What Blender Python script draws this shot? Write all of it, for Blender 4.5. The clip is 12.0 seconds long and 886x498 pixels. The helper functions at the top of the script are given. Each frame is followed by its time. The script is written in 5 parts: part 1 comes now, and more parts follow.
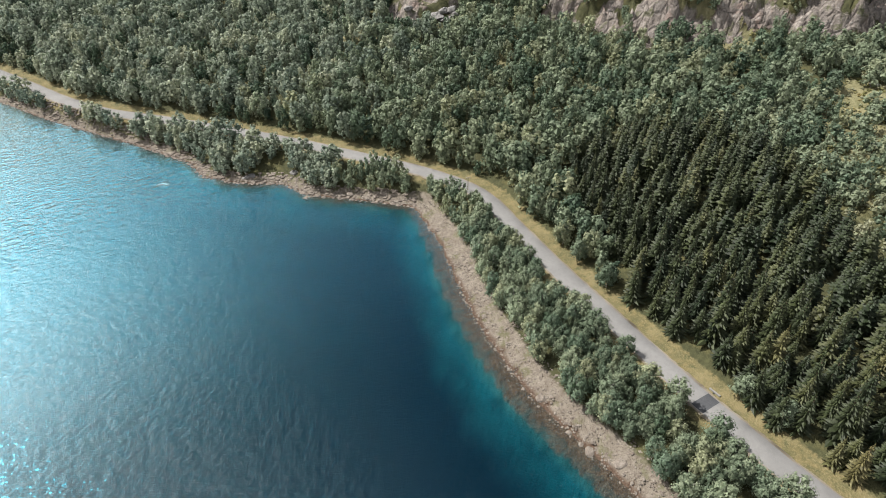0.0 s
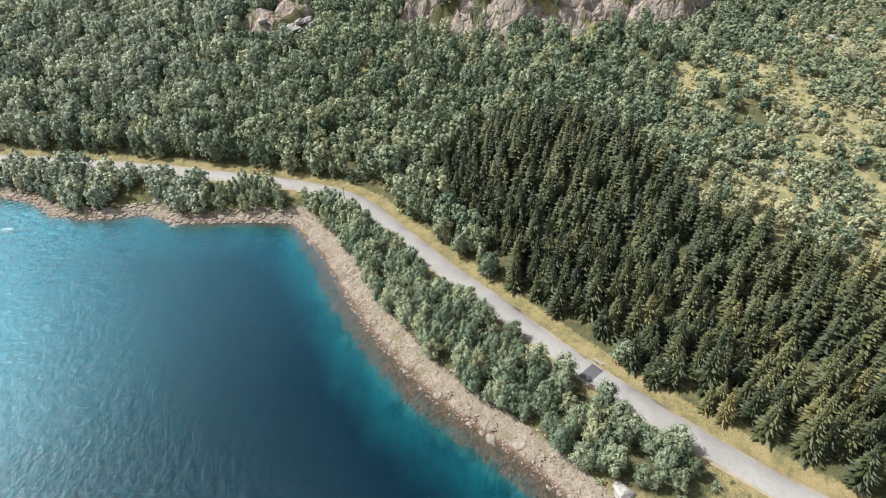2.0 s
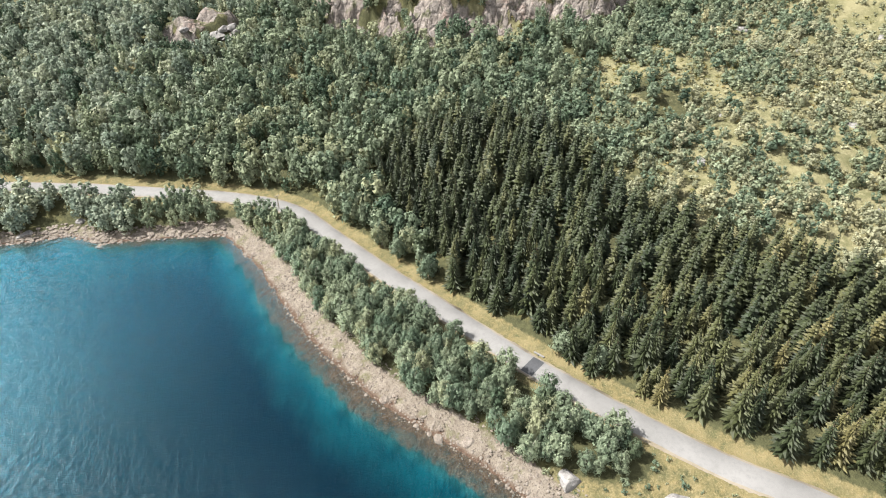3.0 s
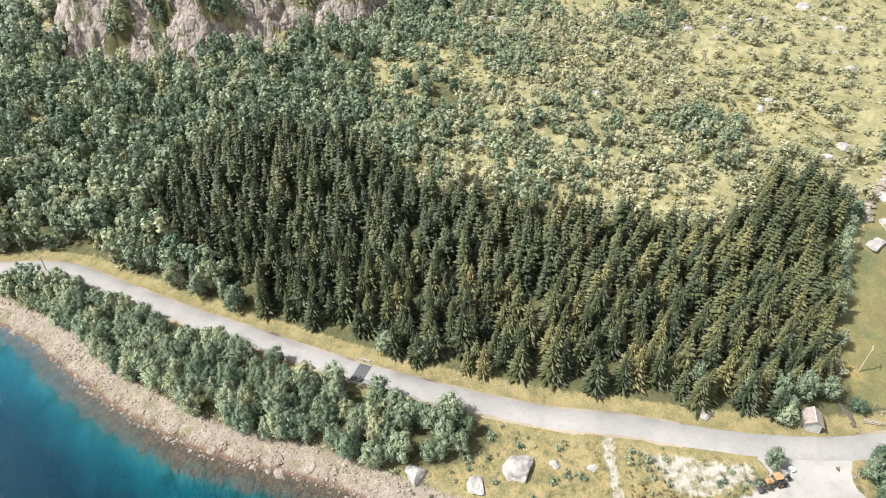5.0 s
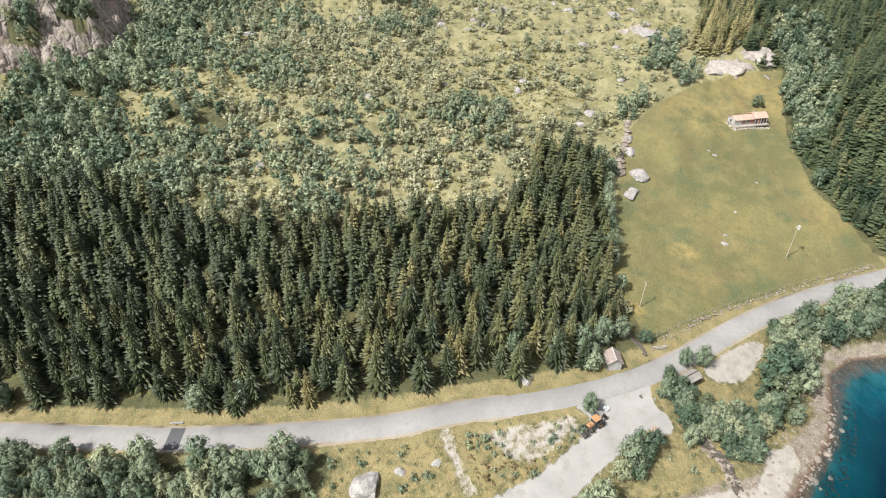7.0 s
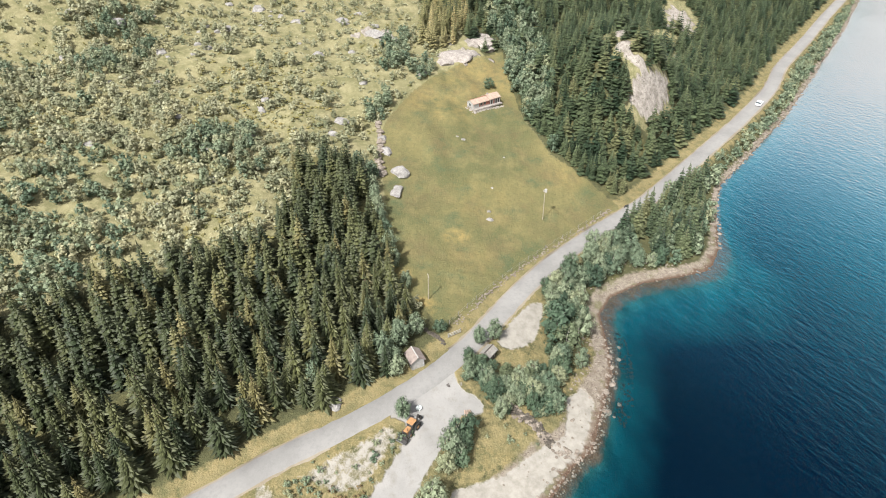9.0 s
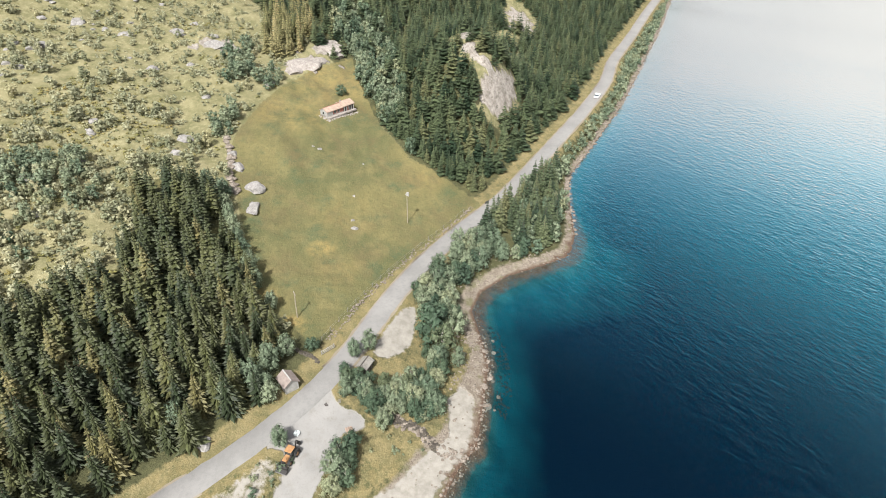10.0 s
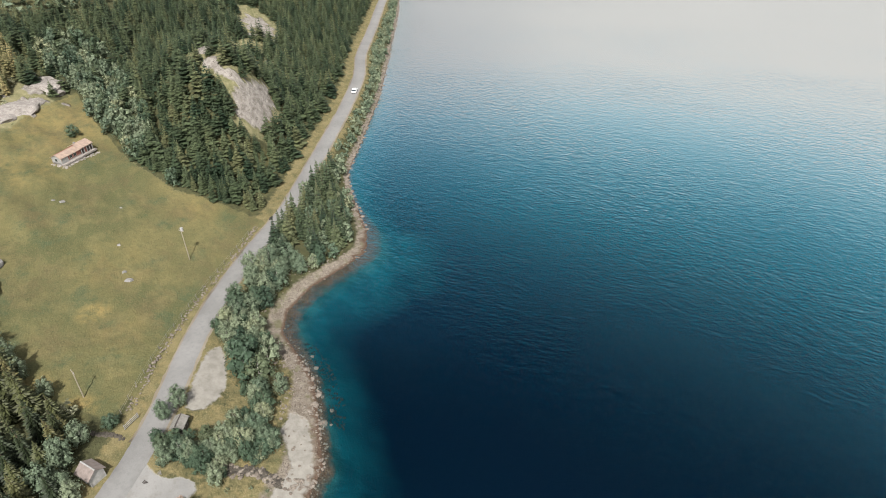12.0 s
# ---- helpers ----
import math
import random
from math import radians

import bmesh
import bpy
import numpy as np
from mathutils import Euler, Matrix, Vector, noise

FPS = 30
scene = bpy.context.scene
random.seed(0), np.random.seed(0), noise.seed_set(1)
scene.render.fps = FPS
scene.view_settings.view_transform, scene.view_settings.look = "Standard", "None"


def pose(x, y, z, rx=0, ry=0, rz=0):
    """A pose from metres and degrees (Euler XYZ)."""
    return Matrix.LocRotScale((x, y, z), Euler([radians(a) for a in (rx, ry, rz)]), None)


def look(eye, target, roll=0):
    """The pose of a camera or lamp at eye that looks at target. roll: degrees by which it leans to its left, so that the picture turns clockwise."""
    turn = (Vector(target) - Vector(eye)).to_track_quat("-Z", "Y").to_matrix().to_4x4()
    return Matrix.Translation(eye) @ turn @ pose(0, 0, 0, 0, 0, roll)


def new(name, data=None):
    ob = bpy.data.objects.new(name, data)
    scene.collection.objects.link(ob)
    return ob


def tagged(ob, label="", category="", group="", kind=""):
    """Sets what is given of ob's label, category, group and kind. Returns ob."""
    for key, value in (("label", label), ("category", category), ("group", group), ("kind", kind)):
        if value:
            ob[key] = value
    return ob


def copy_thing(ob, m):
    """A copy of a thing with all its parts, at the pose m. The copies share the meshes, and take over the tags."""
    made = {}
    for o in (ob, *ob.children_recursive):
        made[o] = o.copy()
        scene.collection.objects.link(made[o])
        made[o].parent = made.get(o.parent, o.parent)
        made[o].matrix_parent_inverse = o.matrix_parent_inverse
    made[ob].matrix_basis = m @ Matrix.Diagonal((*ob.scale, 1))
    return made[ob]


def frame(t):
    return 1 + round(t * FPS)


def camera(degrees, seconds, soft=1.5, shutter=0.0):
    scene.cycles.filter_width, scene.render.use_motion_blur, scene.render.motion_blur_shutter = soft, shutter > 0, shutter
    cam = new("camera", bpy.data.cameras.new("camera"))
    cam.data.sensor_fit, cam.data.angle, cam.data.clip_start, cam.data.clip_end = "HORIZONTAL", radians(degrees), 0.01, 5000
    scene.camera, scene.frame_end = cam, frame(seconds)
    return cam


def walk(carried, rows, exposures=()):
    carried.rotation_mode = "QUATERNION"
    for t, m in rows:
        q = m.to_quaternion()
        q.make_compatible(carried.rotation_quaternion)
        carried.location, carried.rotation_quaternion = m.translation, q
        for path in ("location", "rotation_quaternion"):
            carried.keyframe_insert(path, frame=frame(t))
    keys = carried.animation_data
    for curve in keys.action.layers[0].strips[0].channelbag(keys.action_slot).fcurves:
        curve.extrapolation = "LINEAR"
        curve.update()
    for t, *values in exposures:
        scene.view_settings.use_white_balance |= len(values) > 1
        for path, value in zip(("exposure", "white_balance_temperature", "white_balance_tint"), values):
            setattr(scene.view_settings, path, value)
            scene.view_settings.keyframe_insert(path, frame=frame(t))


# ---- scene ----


def aim(x, y, z, yaw, pitch, roll):
    """A pose from metres and degrees: the heading from +y, the tilt from level, the lean."""
    a, b = radians(yaw), radians(pitch)
    way = Vector((-math.sin(a) * math.cos(b), math.cos(a) * math.cos(b), math.sin(b)))
    return look((x, y, z), Vector((x, y, z)) + way * 50, roll)


cam = camera(72.18, 12.0, 1.0)
PATH = [
    (0, aim(0.00, 0.00, 88.00, 0.01, -36.85, -0.36)),
    (0.5, aim(0.48, -0.32, 87.70, -3.37, -36.57, -0.16)),
    (1, aim(1.22, -0.52, 87.39, -6.73, -36.32, -0.17)),
    (1.5, aim(2.03, -0.47, 87.12, -9.69, -36.20, -0.26)),
    (2, aim(2.54, -0.60, 87.18, -12.40, -36.13, -0.17)),
    (2.5, aim(3.15, -0.86, 87.54, -15.20, -36.14, -0.09)),
    (3, aim(4.22, -1.21, 87.83, -18.63, -36.10, -0.03)),
    (5, aim(7.66, -2.30, 87.84, -39.06, -35.66, 0.04)),
    (5.5, aim(8.52, -2.34, 87.76, -44.19, -35.54, 0.10)),
    (6, aim(9.33, -2.47, 87.41, -49.24, -35.29, 0.14)),
    (6.5, aim(10.36, -2.72, 87.15, -54.44, -35.09, -0.01)),
    (7, aim(11.40, -3.19, 87.09, -59.93, -34.96, -0.18)),
    (9, aim(16.21, -6.05, 86.33, -82.74, -34.43, -1.30)),
    (9.5, aim(17.35, -7.14, 85.85, -89.68, -34.26, -0.17)),
    (10, aim(18.07, -8.18, 85.58, -96.76, -34.01, 0.51)),
    (10.5, aim(18.42, -8.68, 85.72, -103.14, -33.94, 0.31)),
    (11, aim(18.82, -8.55, 86.12, -108.50, -34.12, -0.26)),
    (11.5, aim(18.96, -8.90, 86.07, -113.97, -34.25, -0.78)),
    (12, aim(18.94, -9.06, 85.91, -119.39, -34.23, -0.97)),
]
EXPOSURES = [(0, .64), (2.5, 1.16), (5, 1.33), (5.5, 1.23), (7, 1.06), (9.5, 1.05), (10.5, .82), (12, .57)]
walk(cam, PATH, EXPOSURES)

# ---- sky and sun ----
SUN_AZ, SUN_EL = 63.0, 52.0          # degrees left of +y, degrees up
world = bpy.data.worlds.new("sky")
scene.world = world
world.use_nodes = True
wn, wl = world.node_tree.nodes, world.node_tree.links
wn.clear()
sky = wn.new("ShaderNodeTexSky")
sky.sky_type, sky.sun_disc = "NISHITA", False
sky.sun_elevation, sky.sun_rotation = radians(SUN_EL), radians(-SUN_AZ)
sky.air_density, sky.dust_density, sky.ozone_density = 1.0, 3.0, 1.0
bg = wn.new("ShaderNodeBackground")
bg.inputs["Strength"].default_value = 0.057
# thin white cloud, thickening towards the horizon all round
place = wn.new("ShaderNodeTexCoord").outputs["Generated"]
split = wn.new("ShaderNodeSeparateXYZ")
wl.new(place, split.inputs[0])
veil = wn.new("ShaderNodeMapRange")
veil.interpolation_type = "SMOOTHSTEP"
for key, v in (("From Min", .95), ("From Max", .10), ("To Min", 0.0), ("To Max", .58)):
    veil.inputs[key].default_value = v
wl.new(split.outputs["Z"], veil.inputs["Value"])
cloud = wn.new("ShaderNodeTexNoise")
cloud.inputs["Scale"].default_value, cloud.inputs["Detail"].default_value = 2.6, 5.0
wl.new(place, cloud.inputs["Vector"])
puff = wn.new("ShaderNodeMapRange")
for key, v in (("From Min", .30), ("From Max", .70), ("To Min", .75), ("To Max", 1.15)):
    puff.inputs[key].default_value = v
wl.new(cloud.outputs["Fac"], puff.inputs["Value"])
# the cloud is thicker over the southern half of the sky
south = wn.new("ShaderNodeMapRange")
south.interpolation_type = "SMOOTHSTEP"
for key, v in (("From Min", -.20), ("From Max", -.80), ("To Min", 0.0), ("To Max", .52)):
    south.inputs[key].default_value = v
wl.new(split.outputs["Y"], south.inputs["Value"])
# bright haze round the sun
sun_way = Vector((-math.sin(radians(SUN_AZ)) * math.cos(radians(SUN_EL)), math.cos(radians(SUN_AZ)) * math.cos(radians(SUN_EL)), math.sin(radians(SUN_EL))))
towards = wn.new("ShaderNodeVectorMath")
towards.operation = "DOT_PRODUCT"
towards.inputs[1].default_value = sun_way
wl.new(place, towards.inputs[0])
halo = wn.new("ShaderNodeMapRange")
halo.interpolation_type = "SMOOTHSTEP"
for key, v in (("From Min", .74), ("From Max", 1.0), ("To Min", 0.0), ("To Max", 1.0)):
    halo.inputs[key].default_value = v
wl.new(towards.outputs["Value"], halo.inputs["Value"])


def sky_math(op, a, b):
    n = wn.new("ShaderNodeMath")
    n.operation, n.use_clamp = op, op == "ADD"
    for sock, v in zip(n.inputs, (a, b)):
        if isinstance(v, float):
            sock.default_value = v
        else:
            wl.new(v, sock)
    return n.outputs[0]


cover = sky_math("MULTIPLY", veil.outputs[0], puff.outputs[0])
cover = sky_math("ADD", cover, south.outputs[0])
cover = sky_math("ADD", cover, sky_math("MULTIPLY", halo.outputs[0], .60))
glow = wn.new("ShaderNodeMapRange")
for key, v in (("From Min", 0.0), ("From Max", 1.0), ("To Min", 1.0), ("To Max", 5.0)):
    glow.inputs[key].default_value = v
wl.new(halo.outputs[0], glow.inputs["Value"])
white = wn.new("ShaderNodeVectorMath")
white.operation = "SCALE"
white.inputs[0].default_value = (12.0, 11.9, 11.6)
wl.new(glow.outputs[0], white.inputs["Scale"])
whole_sky = wn.new("ShaderNodeMix")
whole_sky.data_type = "RGBA"
wl.new(white.outputs[0], whole_sky.inputs[7])
wl.new(cover, whole_sky.inputs[0])
wl.new(sky.outputs[0], whole_sky.inputs[6])
wl.new(whole_sky.outputs[2], bg.inputs["Color"])
wl.new(bg.outputs[0], wn.new("ShaderNodeOutputWorld").inputs["Surface"])
sun_data = bpy.data.lights.new("sun", "SUN")
sun_data.energy, sun_data.angle, sun_data.color = 5.0, radians(1.2), (1.0, 0.965, 0.91)
sun = new("sun", sun_data)
sun.matrix_world = look(sun_way * 300, (0, 0, 0))


# ---- materials ----
class Mat:
    """A node material, written as short chains."""

    def __init__(self, name):
        self.m = bpy.data.materials.new(name)
        self.m.use_nodes = True
        self.t = self.m.node_tree
        self.t.nodes.clear()
        self.out = self.t.nodes.new("ShaderNodeOutputMaterial")
        self.pos = self.t.nodes.new("ShaderNodeNewGeometry").outputs["Position"]
        self.local = self.t.nodes.new("ShaderNodeTexCoord").outputs["Object"]

    def node(self, kind, **given):
        n = self.t.nodes.new(kind)
        for k, v in given.items():
            n.inputs[k.replace("_", " ")].default_value = v
        return n

    def link(self, a, b):
        self.t.links.new(a, b)

    def noise(self, size, detail=4.0, rough=0.55, where=None, stretch=None, turn=0):
        """Noise with features about size metres wide, 0 to 1."""
        n = self.node("ShaderNodeTexNoise", Scale=1.0 / size, Detail=detail, Roughness=rough)
        where = self.pos if where is None else where
        if turn:
            mr = self.t.nodes.new("ShaderNodeMapping")
            mr.inputs["Rotation"].default_value = (0, 0, radians(turn))
            self.link(where, mr.inputs["Vector"])
            where = mr.outputs[0]
        if stretch:
            mp = self.t.nodes.new("ShaderNodeMapping")
            mp.inputs["Scale"].default_value = stretch
            self.link(where, mp.inputs["Vector"])
            where = mp.outputs[0]
        self.link(where, n.inputs["Vector"])
        return n.outputs["Fac"]

    def fit(self, v, a, b, lo=0.0, hi=1.0):
        n = self.node("ShaderNodeMapRange")
        n.inputs["From Min"].default_value, n.inputs["From Max"].default_value = a, b
        n.inputs["To Min"].default_value, n.inputs["To Max"].default_value = lo, hi
        self.link(v, n.inputs["Value"])
        return n.outputs[0]

    def math(self, op, a, b):
        n = self.t.nodes.new("ShaderNodeMath")
        n.operation = op
        for i, v in enumerate((a, b)):
            if isinstance(v, (int, float)):
                n.inputs[i].default_value = v
            else:
                self.link(v, n.inputs[i])
        return n.outputs[0]

    def mix(self, fac, a, b):
        n = self.t.nodes.new("ShaderNodeMix")
        n.data_type = "RGBA"
        for sock, v in ((n.inputs[0], fac), (n.inputs[6], a), (n.inputs[7], b)):
            if isinstance(v, tuple):
                sock.default_value = (*v, 1.0)
            elif isinstance(v, (int, float)):
                sock.default_value = v
            else:
                self.link(v, sock)
        return n.outputs[2]

    def attr(self, name):
        n = self.t.nodes.new("ShaderNodeAttribute")
        n.attribute_name = name
        return n.outputs["Fac"]

    def height(self):
        n = self.t.nodes.new("ShaderNodeSeparateXYZ")
        self.link(self.pos, n.inputs[0])
        return n.outputs["Z"]

    def bump(self, h, strength, distance):
        n = self.node("ShaderNodeBump", Strength=strength, Distance=distance)
        self.link(h, n.inputs["Height"])
        return n.outputs[0]

    def surface(self, colour, rough=0.85, metal=0.0, normal=None, spec=0.3):
        p = self.node("ShaderNodeBsdfPrincipled", Metallic=metal)
        if isinstance(spec, (int, float)):
            p.inputs["Specular IOR Level"].default_value = spec
        else:
            self.link(spec, p.inputs["Specular IOR Level"])
        if isinstance(colour, tuple):
            p.inputs["Base Color"].default_value = (*colour, 1.0)
        else:
            self.link(colour, p.inputs["Base Color"])
        if isinstance(rough, (int, float)):
            p.inputs["Roughness"].default_value = rough
        else:
            self.link(rough, p.inputs["Roughness"])
        if normal is not None:
            self.link(normal, p.inputs["Normal"])
        self.link(p.outputs[0], self.out.inputs["Surface"])
        return self.m


def paint(name, colour, rough=0.6, metal=0.0, wear=0.25, size=0.4, spec=0.4):
    """Painted, weathered or bare stuff: a base colour with blotches and grain at two scales."""
    a = Mat(name)
    dark = tuple(c * (1 - wear) for c in colour)
    light = tuple(min(c * (1 + wear * .5), .9) for c in colour)
    c = a.mix(a.fit(a.noise(size, 3, where=a.local), .35, .65), dark, colour)
    c = a.mix(a.math("MULTIPLY", a.fit(a.noise(size * .12, 3, where=a.local), .5, .75), .6), c, light)
    return a.surface(c, a.fit(a.noise(size * .5, where=a.local), .3, .7, max(rough - .12, .05), min(rough + .12, 1)), metal,
                     a.bump(a.noise(size * .08, 3, where=a.local), .25, .02), spec)


def ground_material():
    a = Mat("mountain_ground")
    big, mid, fine, grit = a.noise(26, 5), a.noise(5, 5, .6), a.noise(1.2, 5, .65), a.noise(.3, 3, .7)
    soft = a.math("MULTIPLY", a.math("SUBTRACT", fine, .5), .9)

    def mask(name, lo=.35, hi=.65):
        return a.fit(a.math("ADD", a.attr(name), soft), lo, hi)

    moss = a.mix(a.fit(fine, .3, .7), (.034, .036, .018), (.068, .068, .033))
    moss = a.mix(a.fit(mid, .52, .74), moss, (.098, .090, .039))
    heath = a.mix(a.fit(mid, .38, .62), (.108, .105, .052), (.180, .164, .092))
    heath = a.mix(a.fit(fine, .52, .75), heath, (.235, .217, .128))
    heath = a.mix(a.fit(fine, .40, .26), heath, (.065, .072, .034))
    meadow = a.mix(a.fit(big, .40, .60), (.075, .077, .034), (.128, .111, .049))
    meadow = a.mix(a.math("MULTIPLY", a.fit(a.noise(11, 5, .65), .48, .62), .75), meadow, (.090, .076, .038))
    meadow = a.mix(a.math("MULTIPLY", a.fit(a.noise(8, 5, .65, stretch=(1, 1.2, 1), turn=30), .53, .66), .75), meadow, (.048, .068, .036))
    meadow = a.mix(a.math("MULTIPLY", a.fit(mid, .48, .7), .6), meadow, (.155, .132, .060))
    meadow = a.mix(a.math("MULTIPLY", a.fit(fine, .46, .72), .65), meadow, (.072, .077, .034))
    meadow = a.mix(a.math("MULTIPLY", a.fit(grit, .5, .75), .5), meadow, (.19, .160, .085))
    meadow = a.mix(a.math("MULTIPLY", a.fit(a.noise(.55, 4, .7), .45, .30), .6), meadow, (.040, .044, .022))
    meadow = a.mix(a.math("MULTIPLY", a.math("MULTIPLY", a.attr("straw"), a.fit(a.noise(3.2, 5, .7), .40, .60)), .75), meadow, (.225, .165, .066))
    verge = a.mix(a.fit(fine, .35, .65), (.072, .073, .034), (.165, .130, .062))
    verge = a.mix(a.math("MULTIPLY", a.fit(mid, .45, .62), .7), verge, (.175, .145, .075))
    verge = a.mix(a.math("MULTIPLY", a.fit(a.noise(2.4, 4, .6), .52, .64), .6), verge, (.060, .066, .032))
    verge = a.mix(a.fit(grit, .5, .8), verge, (.20, .168, .098))
    beach = a.mix(a.fit(fine, .35, .65), (.125, .105, .084), (.200, .175, .146))
    beach = a.mix(a.fit(grit, .50, .68), beach, (.072, .056, .043))
    beach = a.mix(a.math("MULTIPLY", a.fit(a.noise(3.5, 4, .6), .52, .64), .7), beach, (.085, .085, .042))
    gravel = a.mix(a.fit(mid, .3, .7), (.168, .165, .160), (.215, .210, .203))
    gravel = a.mix(a.fit(grit, .55, .8), gravel, (.15, .143, .132))
    gravel = a.mix(a.math("MULTIPLY", a.fit(a.noise(2.2, 5, .65), .54, .70), .6), gravel, (.14, .13, .112))
    sandy = a.mix(a.fit(fine, .35, .65), (.165, .154, .136), (.225, .213, .190))
    gravel = a.mix(a.attr("sandy"), gravel, sandy)
    rock = a.mix(a.fit(a.noise(3.0, 6, .72, stretch=(1, 1, .8), turn=35), .38, .62), (.128, .110, .097), (.228, .203, .183))
    rock = a.mix(a.math("MULTIPLY", a.fit(a.noise(6, 4, .6, stretch=(1.6, 1.6, .15)), .53, .66), .8), rock, (.200, .150, .128))
    rock = a.mix(a.math("MULTIPLY", a.fit(a.noise(2.2, 4, .6, stretch=(1.3, 1.3, .10)), .54, .64), .75), rock, (.105, .090, .084))
    ledge = a.noise(2.6, 4, .6, stretch=(.35, .35, 2.2), turn=20)
    rock = a.mix(a.fit(ledge, .56, .66), rock, (.120, .104, .094))
    rock = a.mix(a.fit(a.noise(1.3, 4, .65), .60, .70), rock, (.27, .255, .24))
    rock = a.mix(a.math("MULTIPLY", a.fit(a.noise(4.5, 4, .6), .56, .66), .8), rock, (.085, .092, .044))
    crack = a.node("ShaderNodeTexVoronoi", Scale=.34)
    crack.feature = "DISTANCE_TO_EDGE"
    warp = a.t.nodes.new("ShaderNodeMapping")
    warp.inputs["Scale"].default_value = (1.0, 1.0, .55)
    warp.inputs["Rotation"].default_value = (.2, .1, .6)
    a.link(a.pos, warp.inputs["Vector"])
    a.link(warp.outputs[0], crack.inputs["Vector"])
    split_rock = a.fit(crack.outputs["Distance"], .02, .16)
    rough_rock = a.math("SUBTRACT", 1.0, a.math("MULTIPLY", a.attr("slab"), .8))
    rock = a.mix(a.math("MULTIPLY", a.math("MULTIPLY", a.fit(crack.outputs["Distance"], .08, .0), .35), rough_rock), rock, (.060, .050, .046))
    relief_rock = a.math("ADD", a.math("MULTIPLY", a.math("MULTIPLY", split_rock, 1.1), rough_rock), a.math("ADD", a.math("MULTIPLY", ledge, 1.2), a.noise(.9, 4, .65)))
    c = a.mix(mask("heath"), moss, heath)
    c = a.mix(mask("verge"), c, verge)
    c = a.mix(mask("meadow"), c, meadow)
    c = a.mix(mask("beach"), c, beach)
    c = a.mix(mask("gravel", .4, .6), c, gravel)
    slab = a.mix(a.fit(a.noise(2.4, 5, .7, turn=35), .36, .62), (.150, .133, .117), (.265, .242, .218))
    slab = a.mix(a.fit(a.noise(1.1, 5, .65, stretch=(.5, 1.6, 1), turn=40), .57, .66), slab, (.12, .105, .09))
    rock = a.mix(a.attr("slab"), rock, slab)
    c = a.mix(mask("rock"), c, rock)
    z = a.height()
    zz = a.math("ADD", z, a.math("MULTIPLY", a.math("SUBTRACT", mid, .5), .12))
    wet = a.mix(a.fit(grit, .4, .65), (.060, .038, .027), (.105, .075, .055))
    drowned = a.mix(a.fit(grit, .4, .65), (.062, .038, .027), (.125, .088, .064))
    drowned = a.mix(a.math("MULTIPLY", a.fit(a.noise(2.0, 4, .6), .5, .62), .6), drowned, (.042, .030, .022))
    c = a.mix(a.fit(zz, .20, .06), c, wet)
    c = a.mix(a.fit(zz, -.02, -.14), c, drowned)
    # the water's loss of light with depth is painted into the bed's colour
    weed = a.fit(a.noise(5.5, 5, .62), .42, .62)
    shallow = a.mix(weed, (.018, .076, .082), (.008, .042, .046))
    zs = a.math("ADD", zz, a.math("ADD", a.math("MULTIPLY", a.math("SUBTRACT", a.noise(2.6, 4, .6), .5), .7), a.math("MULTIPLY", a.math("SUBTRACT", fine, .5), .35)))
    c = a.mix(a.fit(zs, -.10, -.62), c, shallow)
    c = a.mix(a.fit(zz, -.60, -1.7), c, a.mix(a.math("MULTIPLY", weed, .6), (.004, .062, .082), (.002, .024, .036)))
    # tealer water of the northern bay, likewise put into the bed's colour
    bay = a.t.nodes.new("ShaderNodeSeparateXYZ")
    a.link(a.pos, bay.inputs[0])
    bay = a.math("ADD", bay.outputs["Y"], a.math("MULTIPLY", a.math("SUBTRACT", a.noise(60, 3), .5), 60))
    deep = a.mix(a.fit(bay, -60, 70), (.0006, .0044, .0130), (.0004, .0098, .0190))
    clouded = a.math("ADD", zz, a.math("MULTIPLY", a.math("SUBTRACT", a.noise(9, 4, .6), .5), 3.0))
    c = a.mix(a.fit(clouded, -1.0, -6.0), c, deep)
    relief = a.math("ADD", a.math("MULTIPLY", fine, .65), a.math("MULTIPLY", grit, .35))
    relief = a.math("ADD", relief, a.math("MULTIPLY", mask("rock"), relief_rock))
    relief = a.math("MULTIPLY", relief, a.fit(mask("gravel", .4, .6), 0, 1, 1, .15))
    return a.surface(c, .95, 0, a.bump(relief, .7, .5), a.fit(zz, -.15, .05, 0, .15))


